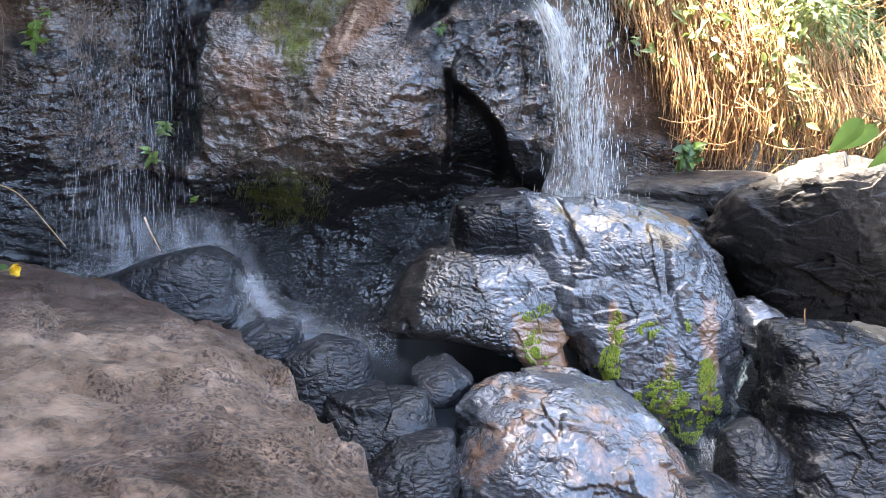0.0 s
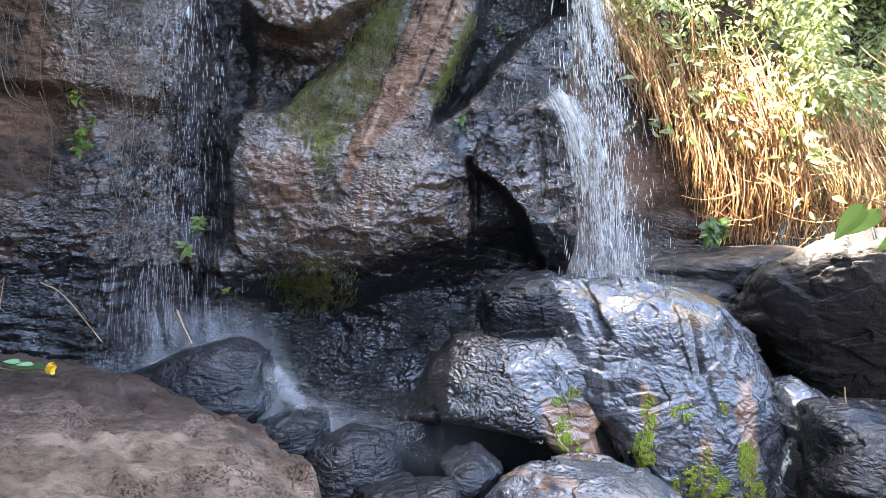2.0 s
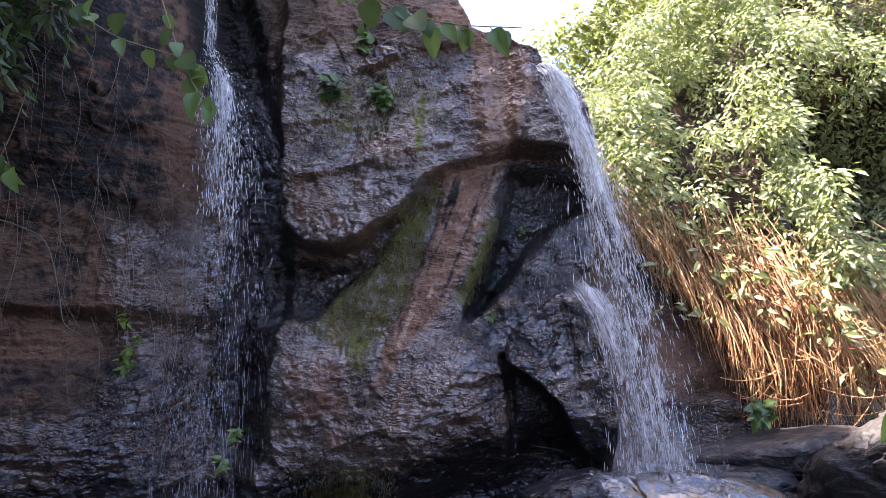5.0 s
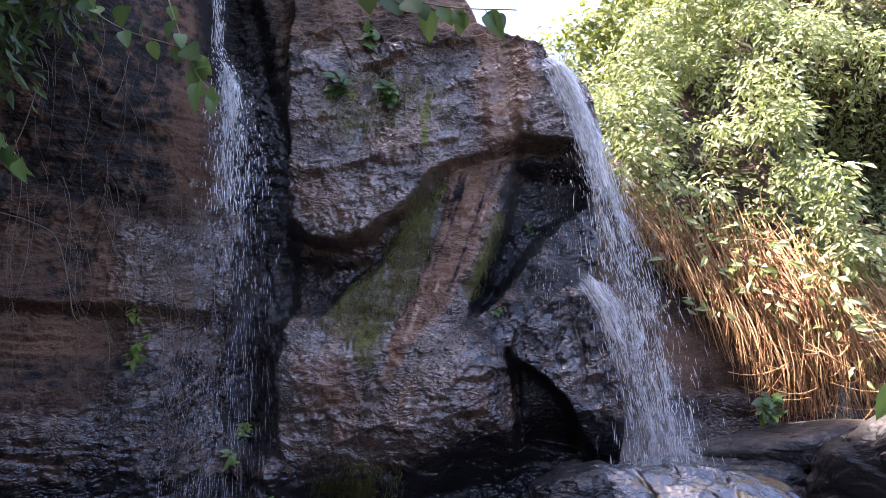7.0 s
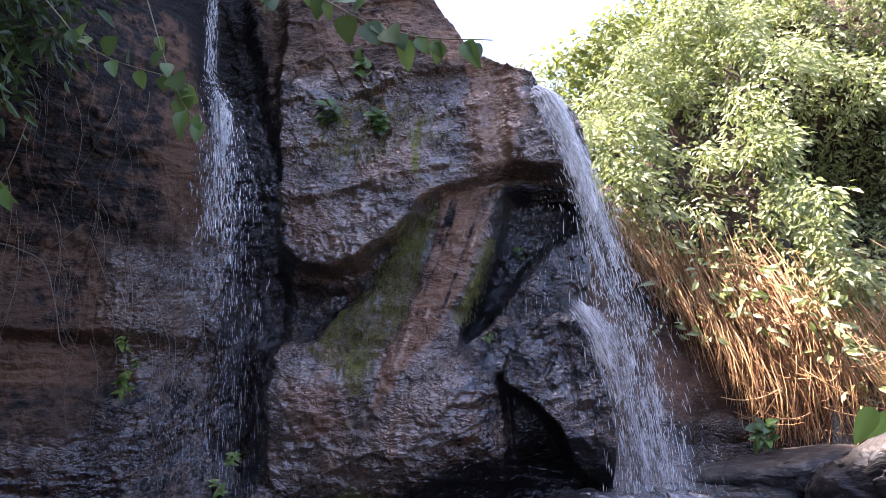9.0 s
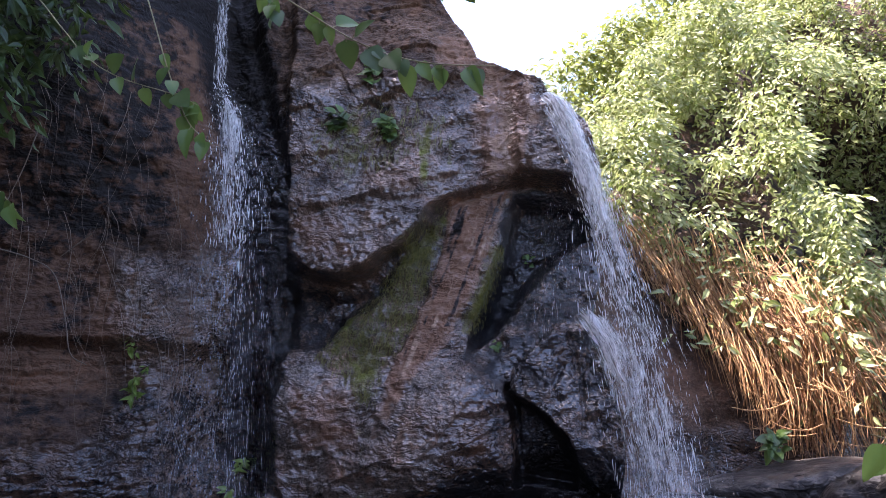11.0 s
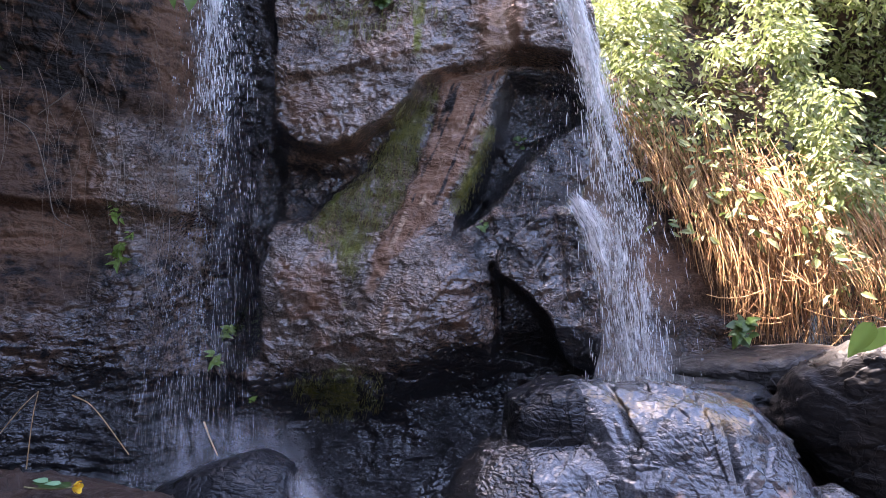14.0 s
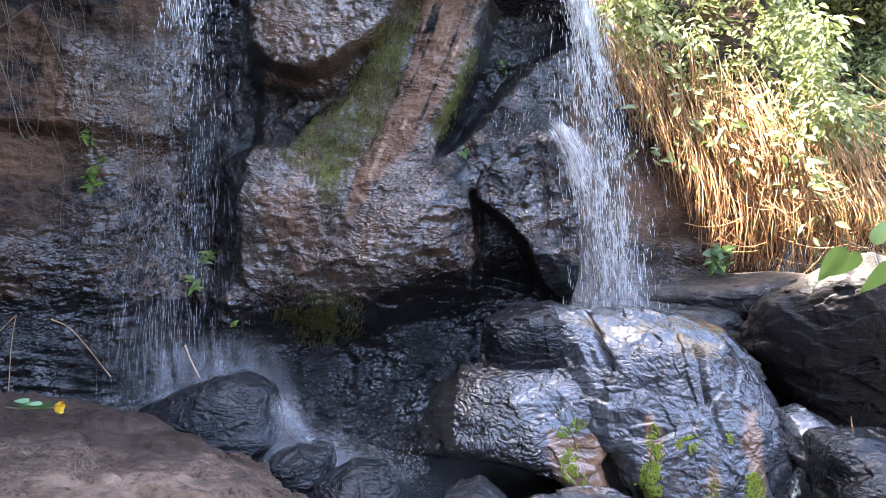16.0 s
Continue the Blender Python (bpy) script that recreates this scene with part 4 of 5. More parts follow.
def build_slab():
    xs, ys = np.arange(-4.2, 0.9, 0.016), np.arange(-0.6, 3.95, 0.016)
    gx, gy = np.meshgrid(xs, ys, indexing="ij")
    x, y = gx.ravel(), gy.ravel()
    z, d = slab_z(x, y)
    p = np.stack([x, y, 0 * x], 1)
    blot = 0.5 + 0.5 * fbm(p * 1.5, 4, 211)
    masks = {"brown": np.maximum(0.3 * sstep(0.45, 0.75, blot), 0.95 * sstep(2.4, 3.0, y)), "pale": (0.2 + 0.3 * sstep(0.4, 0.65, 0.5 + 0.5 * fbm(p * 2.3 + 9, 4, 213))) * sstep(3.2, 2.2, y), "dry": np.zeros(len(x))}
    v, f, masks = compact(np.stack([x, y, z], 1), grid_faces(len(xs), len(ys), d > -0.3), masks)
    return tagged(new("rock_slab", mesh_of("rock_slab", v, f, BROWNROCK, True, masks)), "broad dry brown rock slab holding a yellow rose", "boulder")


build_slab()

# ---- water ----
def along_keys(keys, z):
    k = np.array(keys)[::-1]
    return np.stack([np.interp(z, k[:, 0], k[:, c]) for c in (1, 2, 3)], 1)


DROP_V = np.array([(0, 1.0, 0), (0.5, 0, 0), (0, 0, 0.5), (-0.5, 0, 0), (0, 0, -0.5), (0, -0.7, 0)])
DROP_F = np.array([(0, 2, 1), (0, 3, 2), (0, 4, 3), (0, 1, 4), (5, 1, 2), (5, 2, 3), (5, 3, 4), (5, 4, 1)])


def strands(name, keys, count, mat, parent, spread=0.5, length=(0.03, 0.16), thick=(0.004, 0.012), zr=None, seed=0, label=""):
    """Falling threads and drops round the path given by rows of z, x, half width, y."""
    r = np.random.default_rng(seed)
    z0, z1 = zr or (keys[-1][0], keys[0][0])
    z = r.uniform(z0, z1, count)
    a, b = along_keys(keys, z), along_keys(keys, z - 0.05)
    u = np.clip(r.normal(0, spread, count), -1.7, 1.7)
    at = np.stack([a[:, 0] + u * a[:, 1], a[:, 2] + r.normal(0, 0.05, count), z], 1)
    way = np.stack([b[:, 0] + u * b[:, 1] - at[:, 0], b[:, 2] - a[:, 2], np.full(count, -0.05)], 1)
    way[:, 0] += r.normal(0, 0.004, count)
    size = (length[0] + (length[1] - length[0]) * r.uniform(0, 1, count) ** 2.2 * 1.6) * (0.4 + 0.8 * sstep(z1, z1 - 1.5, z))
    t = r.uniform(*thick, count) / size
    v, f = many(DROP_V, DROP_F, at, way, np.tile([0.3, -1.0, 0.1], (count, 1)), size)
    # thickness follows the thread, not its length
    tv = v.reshape(count, len(DROP_V), 3)
    axis = way / np.linalg.norm(way, axis=1)[:, None]
    rel = tv - at[:, None]
    lon = (rel * axis[:, None]).sum(2)[..., None] * axis[:, None]
    v = (at[:, None] + lon + (rel - lon) * t[:, None, None]).reshape(-1, 3)
    return part(name, mesh_of(name, v, f, mat, False), parent, label, "stuff")


def veil(name, keys, mat, parent, z0, z1, widen=1.0, fold=0.05, seed=0, fade=0.1):
    soft_edges = mat is HAZE
    nu, nv = 40, 160
    u, z = np.meshgrid(np.linspace(-1, 1, nu), np.linspace(z1, z0, nv), indexing="ij")
    u, z = u.ravel(), z.ravel()
    k = along_keys(keys, z)
    x = k[:, 0] + u * k[:, 1] * widen
    p = np.stack([u * 2.5, z * 0.8, 0 * z + seed], 1)
    y = k[:, 2] + fold * fbm(p, 3, seed) + 0.08 * u * u
    x = x + 0.03 * fbm(p * 1.4, 3, seed + 5)
    w = (z - z0) / (z1 - z0)
    me = mesh_of(name, np.stack([x, y, z], 1), grid_faces(nu, nv), mat, True, {"body": (1 - u * u) * 4 * w * (1 - w) if soft_edges else np.clip(1 - np.abs(u) ** 2.0, 0, 1) * (0.4 + 0.6 * sstep(z0 + 0.4 * (z1 - z0), z1 - 0.1 * (z1 - z0), z)) * sstep(z0, z0 + fade, z) * sstep(z1, z1 - 0.3 * fade, z)})
    at = me.attributes.new("run", "FLOAT_VECTOR", "POINT")
    at.data.foreach_set("vector", np.stack([u * k[:, 1] * 2, z, 0 * z], 1).astype(np.float32).ravel())
    return part(name, me, parent)


def holder(name, label, category, at=(0, 0, 0), group="", kind=""):
    ob = new(name)
    ob.location = at
    bpy.context.view_layer.update()
    return tagged(ob, label, category, group, kind)


RIGHT = [(4.48, 0.69, 0.05, 6.05), (4.37, 0.755, 0.085, 5.75), (4.17, 0.81, 0.11, 5.5), (3.94, 0.885, 0.125, 5.44), (3.5, 1.01, 0.135, 5.42), (3.06, 1.1, 0.155, 5.4), (2.48, 1.19, 0.21, 5.4), (1.89, 1.29, 0.255, 5.4), (1.17, 1.36, 0.275, 5.38), (0.85, 1.36, 0.29, 5.36)]
STEP = [(2.42, 0.86, 0.07, 5.5), (2.3, 0.96, 0.13, 5.46), (2.1, 1.07, 0.15, 5.42), (1.8, 1.15, 0.15, 5.4), (1.45, 1.22, 0.12, 5.38), (0.85, 1.28, 0.14, 5.36)]
LEFTF = [(6.5, -2.28, 0.03, 5.8), (5.2, -2.25, 0.035, 5.62), (4.62, -2.2, 0.035, 5.52), (4.48, -2.15, 0.07, 5.46), (4.25, -2.05, 0.11, 5.38), (3.6, -1.96, 0.17, 5.3), (2.0, -1.86, 0.2, 5.15), (0.45, -1.88, 0.3, 5.0)]
DRIPS = [(2.1, -2.0, 0.25, 5.2), (1.5, -2.05, 0.4, 5.15), (0.35, -2.05, 0.5, 5.05)]
SIDE = [(3.3, 0.78, 0.1, 5.6), (2.4, 0.6, 0.14, 5.6), (1.9, 0.58, 0.15, 5.55)]

fall = holder("waterfall", "broad white waterfall pouring over the cliff edge", "waterfall", (1.4, 5.4, 0.85))
fall.location = (0, 0, 0)
veil("sheet", RIGHT, VEIL, fall, 0.82, 4.5, 1.1, 0.06, 1)
veil("sheet", RIGHT, VEIL, fall, 0.82, 4.48, 0.8, 0.1, 2)
veil("sheet", RIGHT, THIN, fall, 0.82, 4.3, 1.5, 0.12, 3)
veil("side_ribbon", STEP, VEIL, fall, 1.0, 2.42, 1.15, 0.03, 21, 0.4)
veil("side_ribbon", STEP, THIN, fall, 0.9, 2.42, 1.4, 0.05, 26, 0.5)
veil("base_spray", [(1.4, 1.36, 0.26, 5.32), (0.82, 1.36, 0.36, 5.28)], HAZE, fall, 0.82, 1.4, 1.0, 0.06, 22, 0.45)
strands("clumps", RIGHT, 420, FOAM, fall, 0.62, (0.015, 0.06), (0.004, 0.011), (0.85, 4.2), 23)
strands("side_clumps", STEP, 220, FOAM, fall, 0.6, (0.015, 0.05), (0.004, 0.01), (0.9, 2.36), 24)
strands("threads", RIGHT, 1500, FOAM, fall, 0.65, (0.01, 0.05), (0.003, 0.008), None, 1)
strands("loose_spray", RIGHT, 900, DROPS, fall, 1.0, (0.012, 0.05), (0.002, 0.006), (0.85, 3.6), 2)
strands("side_threads", STEP, 500, DROPS, fall, 0.7, (0.01, 0.03), (0.003, 0.007), (1.5, 2.4), 3)
strands("edge_spray", SIDE, 160, DROPS, fall, 0.7, (0.02, 0.07), (0.003, 0.006), None, 4)

fall2 = holder("waterfall", "thin broken waterfall down a dark rock channel", "waterfall")
veil("sheet", LEFTF, VEIL, fall2, 2.2, 4.66, 1.0, 0.04, 4, 2.0)
strands("trickle", LEFTF, 420, FOAM, fall2, 0.45, (0.02, 0.08), (0.0015, 0.005), (4.55, 6.4), 16)
strands("threads", LEFTF, 1500, DROPS, fall2, 0.7, (0.015, 0.07), (0.002, 0.006), None, 5)
strands("clumps", LEFTF, 130, DROPS, fall2, 0.9, (0.02, 0.05), (0.006, 0.016), (2.4, 4.4), 25)
strands("head_threads", LEFTF, 800, FOAM, fall2, 0.6, (0.01, 0.05), (0.003, 0.009), (3.0, 4.55), 15)
strands("loose_spray", LEFTF, 600, DROPS, fall2, 0.95, (0.015, 0.06), (0.003, 0.006), (0.45, 4.5), 6)
strands("stray_clumps", [(4.42, -2.0, 0.08, 5.35), (3.9, -1.82, 0.2, 5.3), (2.3, -1.78, 0.26, 5.2)], 300, DROPS, fall2, 0.6, (0.012, 0.035), (0.006, 0.013), None, 27)
strands("drip_curtain", DRIPS, 800, DROPS, fall2, 0.6, (0.03, 0.14), (0.0015, 0.004), None, 7)


def splash(name, at, radius, count, parent, seed, rise=0.25, up=1.0):
    r = np.random.default_rng(seed)
    ang, rad = r.uniform(0, 2 * math.pi, count), radius * np.sqrt(r.uniform(0, 1, count))
    h = rise * r.exponential(0.4, count) * (1 - 0.6 * rad / radius)
    pos = np.array(at) + np.stack([rad * np.cos(ang), 0.5 * rad * np.sin(ang), h], 1)
    way = np.stack([np.cos(ang) * 0.5, np.sin(ang) * 0.3, r.uniform(-1, 1, count) * up], 1)
    v, f = many(DROP_V, DROP_F, pos, way, np.tile([0.2, -1.0, 0.3], (count, 1)), r.uniform(0.002, 0.008, count))
    return part(name, mesh_of(name, v, f, DROPS, False), parent, "", "stuff")


splash("splash", (1.4, 5.35, 0.85), 0.42, 3500, fall, 11, 0.3)
pool = new("pool", mesh_of("pool", [(-2.4, 2.4, -0.46), (2.6, 2.4, -0.46), (2.6, 6.2, -0.46), (-2.4, 6.2, -0.46)], [(0, 1, 2, 3)], POOL))
tagged(pool, "dark shallow stream water between the boulders", "water", kind="structure")
GULLY = [(-0.3, 1.95, 0.1, 4.0), (-0.6, 2.02, 0.13, 3.85)]
CASC = [(0.52, -0.95, 0.07, 4.3), (0.4, -0.86, 0.12, 4.2), (0.2, -0.68, 0.25, 4.1), (0.0, -0.45, 0.42, 4.05)]
cascade = holder("cascade", "small splashing cascade among black stones", "waterfall")
veil("sheet", CASC, HAZE, cascade, -0.05, 0.5, 1.6, 0.1, 6, 0.2)
veil("sheet", CASC, MIST, cascade, 0.1, 0.5, 0.8, 0.1, 7, 0.25)
veil("spray_sheet", [(0.75, -1.6, 0.5, 4.75), (0.3, -1.5, 0.7, 4.6)], HAZE, cascade, 0.3, 0.75, 1.0, 0.12, 10, 0.2)
veil("gully_sheet", GULLY, MIST, cascade, -0.62, -0.28, 1.0, 0.05, 9, 0.1)
strands("threads", CASC, 450, DROPS, cascade, 0.6, (0.015, 0.06), (0.002, 0.005), None, 8)
splash("splash", (-0.45, 4.1, 0.1), 0.5, 2600, cascade, 12, 0.3)
splash("mist", (-1.6, 4.7, 0.3), 0.7, 3000, cascade, 13, 0.25)
strands("gully_threads", GULLY, 600, DROPS, cascade, 0.6, (0.03, 0.09), (0.003, 0.007), None, 9)

# ---- hillside plants ----
def leaf_cloud(at, size, seed, droop=0.7, cluster=7, reach=0.16):
    """Leaves in little sprays round each point."""
    r = np.random.default_rng(seed)
    n = len(at) * cluster
    base = np.repeat(at, cluster, 0)
    a = r.uniform(0, 2 * math.pi, n)
    out = np.stack([np.cos(a), np.sin(a) - 0.35, r.normal(-droop, 0.45, n)], 1)
    pos = base + out * r.uniform(0.2, 1.0, n)[:, None] * reach
    up = np.stack([r.normal(-0.6, 0.65, n), r.normal(-0.45, 0.6, n), r.uniform(0.2, 1.2, n)], 1)
    return many(LEAF_V, LEAF_F3, pos, out, up, r.uniform(0.55, 1.4, n) * size, 0.72)


def build_creepers():
    r = np.random.default_rng(31)
    n = 11000
    x, z = r.uniform(1.1, 8.5, n), r.uniform(1.5, 7.4, n)
    low = 3.55 - 0.55 * (x - 1.46) + 0.25 * fbm(np.stack([x * 1.5, 0 * x, 0 * x], 1), 3, 5)
    thin = r.uniform(0, 1, n)
    ok = (z > low) | ((thin < 0.05) & (x > 2.0 + 0.7 * (2.6 - z)))
    x, z = x[ok], z[ok]
    bump = fbm(np.stack([x, z, 0 * x], 1) * 1.1, 3, 33)
    y = hill_y(x, z) - 0.3 - 0.75 * bump - 0.85 * fbm(np.stack([x, z, 0 * x], 1) * 2.6, 2, 36) - r.uniform(0, 0.3, len(x))
    at = np.stack([x, y, z], 1)
    sx = x - 0.9
    at = at[(z < 4.6 + 1.2 * sx)]
    v, f = leaf_cloud(at, 0.088, 34)
    k = 46
    bx, bz = r.uniform(1.85, 4.8, k), r.uniform(0, 1, k)
    bz = 3.45 - 0.5 * (bx - 1.46) - 1.0 * bz ** 1.4
    v2, f2 = leaf_cloud(np.stack([bx, hill_y(bx, bz) - r.uniform(0.5, 0.75, k), bz], 1), 0.12, 35, 0.5, 6, 0.13)
    v, f = np.vstack([v, v2]), np.vstack([f, f2 + len(v)])
    ob = new("creeper_thicket", mesh_of("creeper_thicket", v, f, FOLIAGE, False))
    return tagged(ob, "sunlit thicket of broad-leaved creepers covering the bank", "creeper", kind="stuff")


def build_vines():
    r = np.random.default_rng(41)
    pile = Pile()
    for i in range(1900):
        x = r.uniform(1.45, 5.4)
        top = 3.3 - 0.42 * (x - 1.6) + r.normal(0, 0.25)
        low = max(1.1, 3.1 - 2.0 * (x - 1.5)) + abs(r.normal(0, 0.2)) + (r.uniform(0, 0.9) if r.uniform() < 0.4 else 0)
        if low > top - 0.15:
            continue
        lean = abs(r.normal(0.0, 0.2)) + 0.12 * (x < 2.6) - 0.08
        k = np.linspace(0, 1, 9)
        z = top + (low - top) * k
        px = x + lean * (top - z) * (0.5 + 0.5 * k) + 0.035 * np.sin(k * r.uniform(2, 9) + r.uniform(0, 6))
        if x > 3.3 and r.uniform() < 0.55:
            continue
        px = px + (r.normal(0, 0.1) * k if r.uniform() < 0.5 else 0)
        py = hill_y(np.minimum(px, 3.3), z) - 0.1 - 0.35 * r.uniform() - 0.15 * np.sin(math.pi * k) + 0.03 * np.sin(k * 7 + i)
        pile.add(*tube(np.stack([px, py, z], 1), np.linspace(1, 0.5, 9) * r.uniform(0.0025, 0.0075), 3))
    for i in range(170):
        x, z = r.uniform(2.5, 5.0), r.uniform(1.3, 3.0)
        a, ln = r.uniform(-0.9, 0.9), r.uniform(0.2, 0.6)
        k = np.linspace(-0.5, 0.5, 6)
        px, pz = x + ln * k * math.cos(a), z + ln * k * math.sin(a) + 0.25 * (k * k - 0.25)
        py = hill_y(np.minimum(px, 3.3), pz) - 0.4 - 0.2 * r.uniform()
        pile.add(*tube(np.stack([px, py, pz], 1), r.uniform(0.0025, 0.006), 3))
    return tagged(new("dry_vines", pile.mesh("dry_vines", STRAW)), "curtain of dry straw-coloured hanging vine stems", "vines", kind="stuff")


def tree(label, base, height, blobs, leaves, size, seed, mat=TREE_LEAF):
    """Trunk, limbs and a crown of many small leaf sprays round several centres."""
    r = np.random.default_rng(seed)
    ob = holder("tree", label, "tree", base)
    trunk = curve([(0, 0, 0), (0.1, 0.05, height * 0.35), (-0.05, 0.1, height * 0.8)], 8)
    v, f = tube(trunk, np.linspace(0.16, 0.05, len(trunk)), 8)
    part("trunk", mesh_of("trunk", v, f, BARK), ob)
    pts = []
    share = np.array([b[3] ** 2 for b in blobs])
    for (bx, by, bz, rad), s in zip(blobs, share / share.sum()):
        c = np.array((bx, by, bz))
        line = curve([trunk[len(trunk) // 2], 0.5 * (trunk[-1] + c) + (0, 0, -0.1), c], 6)
        v, f = tube(line, np.linspace(0.06, 0.02, len(line)), 5)
        part("limb", mesh_of("limb", v, f, BARK), ob)
        n = int(leaves * s)
        d = r.normal(0, 1, (n, 3))
        d /= np.linalg.norm(d, axis=1)[:, None]
        rr = rad * (0.55 + 0.45 * r.uniform(0, 1, n) ** 0.5) * (1 + 0.35 * fbm(d * 2.2 + seed, 3, seed))
        pts.append(c + d * rr[:, None] * (1, 0.8, 0.85))
    v, f = leaf_cloud(np.vstack(pts), size, seed, 0.6, 6, 0.2)
    part("crown", mesh_of("crown", v, f, mat, False), ob)
    return ob


build_creepers()
build_vines()
tree("tall leafy tree above the bank", (4.6, 11.0, 4.5), 4.5, [(0.2, 0, 4.3, 1.3), (-0.9, 0, 3.3, 1.2), (0.9, 0, 3.0, 1.3), (-1.8, -0.4, 2.4, 1.1), (0.0, -0.8, 2.0, 1.4), (1.6, -0.5, 1.9, 1.2)], 3000, 0.15, 51)
tree("spreading leafy tree on the slope", (8.0, 11.0, 4.0), 4.0, [(-0.4, 0, 3.9, 1.4), (0.9, 0, 3.6, 1.6), (-1.2, -0.6, 2.4, 1.3), (0.4, -0.8, 2.0, 1.6)], 2200, 0.15, 52)
tree("rounded leafy tree above the waterfall", (2.2, 9.8, 4.0), 3.0, [(-0.5, 0, 2.2, 0.9), (0.4, 0, 2.7, 1.0), (-0.9, -0.3, 1.3, 0.8), (0.3, -0.5, 1.2, 1.1)], 1700, 0.13, 53)

# ---- leaves, branches and small plants ----
def broad_leaf_mesh(name, mat, fold=0.25, droop=0.35, width=0.62):
    """A heart-shaped leaf one unit long, with a folded midrib, quilted between its veins."""
    rows, cols = 9, 7
    v, f = [], []
    for i in range(rows):
        t = i / (rows - 1)
        half = width * 0.5 * (math.sin(math.pi * min(1, t ** 0.62)) ** 0.8) * (1 - 0.12 * t) + (0.002 if t < 1 else 0)
        for j in range(cols):
            s = j / (cols - 1) * 2 - 1
            rib = 0.018 * math.cos((t * 9 - abs(s) * 3.0) * math.pi)
            v.append((s * half, t - 0.09 * abs(s) * (1 - t), fold * abs(s) * half - droop * t * t + rib * (1 - abs(s) * 0.6)))
    for i in range(rows - 1):
        for j in range(cols - 1):
            a = i * cols + j
            f.append((a, a + 1, a + cols + 1, a + cols))
    return mesh_of(name, v, f, mat)


BRANCH_LEAF = leaf_material("young_green_leaf", (0.05, 0.12, 0.03), (0.14, 0.22, 0.05), 0.35, 0.4)
PALE_LEAF = leaf_material("pale_green_leaf", (0.22, 0.36, 0.06), (0.3, 0.42, 0.1), 0.5, 0.4)
BROAD = [broad_leaf_mesh("leaf", BRANCH_LEAF, 0.2, 0.25, 0.78), broad_leaf_mesh("leaf", BRANCH_LEAF, 0.4, 0.4, 0.66), broad_leaf_mesh("leaf", SHADE_LEAF, 0.1, 0.2, 0.9)]
PALE = [broad_leaf_mesh("leaf", PALE_LEAF, 0.35, 0.4, 0.5)]


def frame_of(at, along, up, size):
    y = Vector(along).normalized()
    x = y.cross(Vector(up)).normalized()
    z = x.cross(y)
    m = Matrix((x, y, z)).transposed().to_4x4()
    return Matrix.Translation(at) @ m @ Matrix.Scale(size, 4)


def leafy_branch(label, points, radius, leaves, size, seed, meshes=BROAD, hang=0.8, tip=True, start=0.15):
    """A stem through the points with leaves on short stalks along it."""
    r = random.Random(seed)
    line = curve(points, 8)
    base = Vector(line[0])
    ob = holder("branch", label, "branch", base, "overhanging branches")
    v, f = tube(line - line[0], np.linspace(1, 0.45, len(line)) * radius, 6)
    part("stem", mesh_of("stem", v, f, STEM), ob)
    for i in range(leaves):
        t = start + (1 - start) * (i + 0.5 * r.random()) / leaves
        k = min(int(t * (len(line) - 1)), len(line) - 2)
        at, way = Vector(line[k]), (Vector(line[k + 1]) - Vector(line[k])).normalized()
        side = Vector((r.uniform(-0.6, 0.6), r.uniform(-0.7, 0.5), 0)) + way * r.uniform(0.0, 0.6)
        out = (side + Vector((0, 0, -hang * r.uniform(0.5, 1.4) if r.random() < 0.8 else 0.4))).normalized()
        s = size * r.uniform(0.65, 1.15)
        stalk = at + out * s * 0.25 + Vector((0, 0, 0.03 * s))
        v, f = tube(np.array([at, stalk]) - line[0], [radius * 0.5, radius * 0.4], 4)
        part("leaf_stalk", mesh_of("leaf_stalk", v, f, STEM), ob)
        leaf = new("leaf", meshes[r.randrange(len(meshes))])
        leaf.parent = ob
        up = Vector((r.uniform(-0.6, 0.6), -1.0, r.uniform(0.0, 0.6)))
        leaf.matrix_local = frame_of(stalk - base, out, up, s)
    return ob


leafy_branch("long drooping branch with paired green leaves", [(-4.3, 2.9, 7.0), (-2.2, 2.4, 5.7), (-0.62, 1.75, 3.35), (-0.39, 1.7, 2.95), (-0.3, 1.7, 2.79), (-0.16, 1.7, 2.67), (-0.02, 1.7, 2.57), (0.13, 1.7, 2.51), (0.31, 1.7, 2.485)], 0.0032, 16, 0.07, 1, start=0.62)
leafy_branch("leafy branch reaching out against the sky", [(-4.3, 2.9, 7.0), (-2.2, 2.4, 5.7), (-0.75, 2.0, 3.6), (-0.51, 1.9, 3.33), (-0.41, 1.9, 3.17), (-0.25, 1.9, 3.06), (-0.1, 1.9, 2.98), (0.04, 1.9, 2.93), (0.19, 1.9, 2.9), (0.28, 1.9, 2.93)], 0.0034, 28, 0.075, 2, start=0.58)
leafy_branch("high dark leafy branch", [(-4.3, 2.9, 7.0), (-2.2, 2.4, 5.7), (-0.9, 2.3, 3.9), (-0.68, 2.2, 3.65), (-0.49, 2.2, 3.45), (-0.35, 2.2, 3.38), (-0.22, 2.2, 3.35), (-0.04, 2.2, 3.32)], 0.0034, 24, 0.078, 3, start=0.58)
leafy_branch("leafy branch hanging over the channel", [(-4.3, 2.9, 7.0), (-2.2, 2.4, 5.7), (-0.95, 2.6, 4.3), (-0.82, 2.6, 3.89), (-0.72, 2.6, 3.62), (-0.63, 2.6, 3.4), (-0.6, 2.6, 3.25)], 0.0034, 16, 0.085, 4, start=0.55)
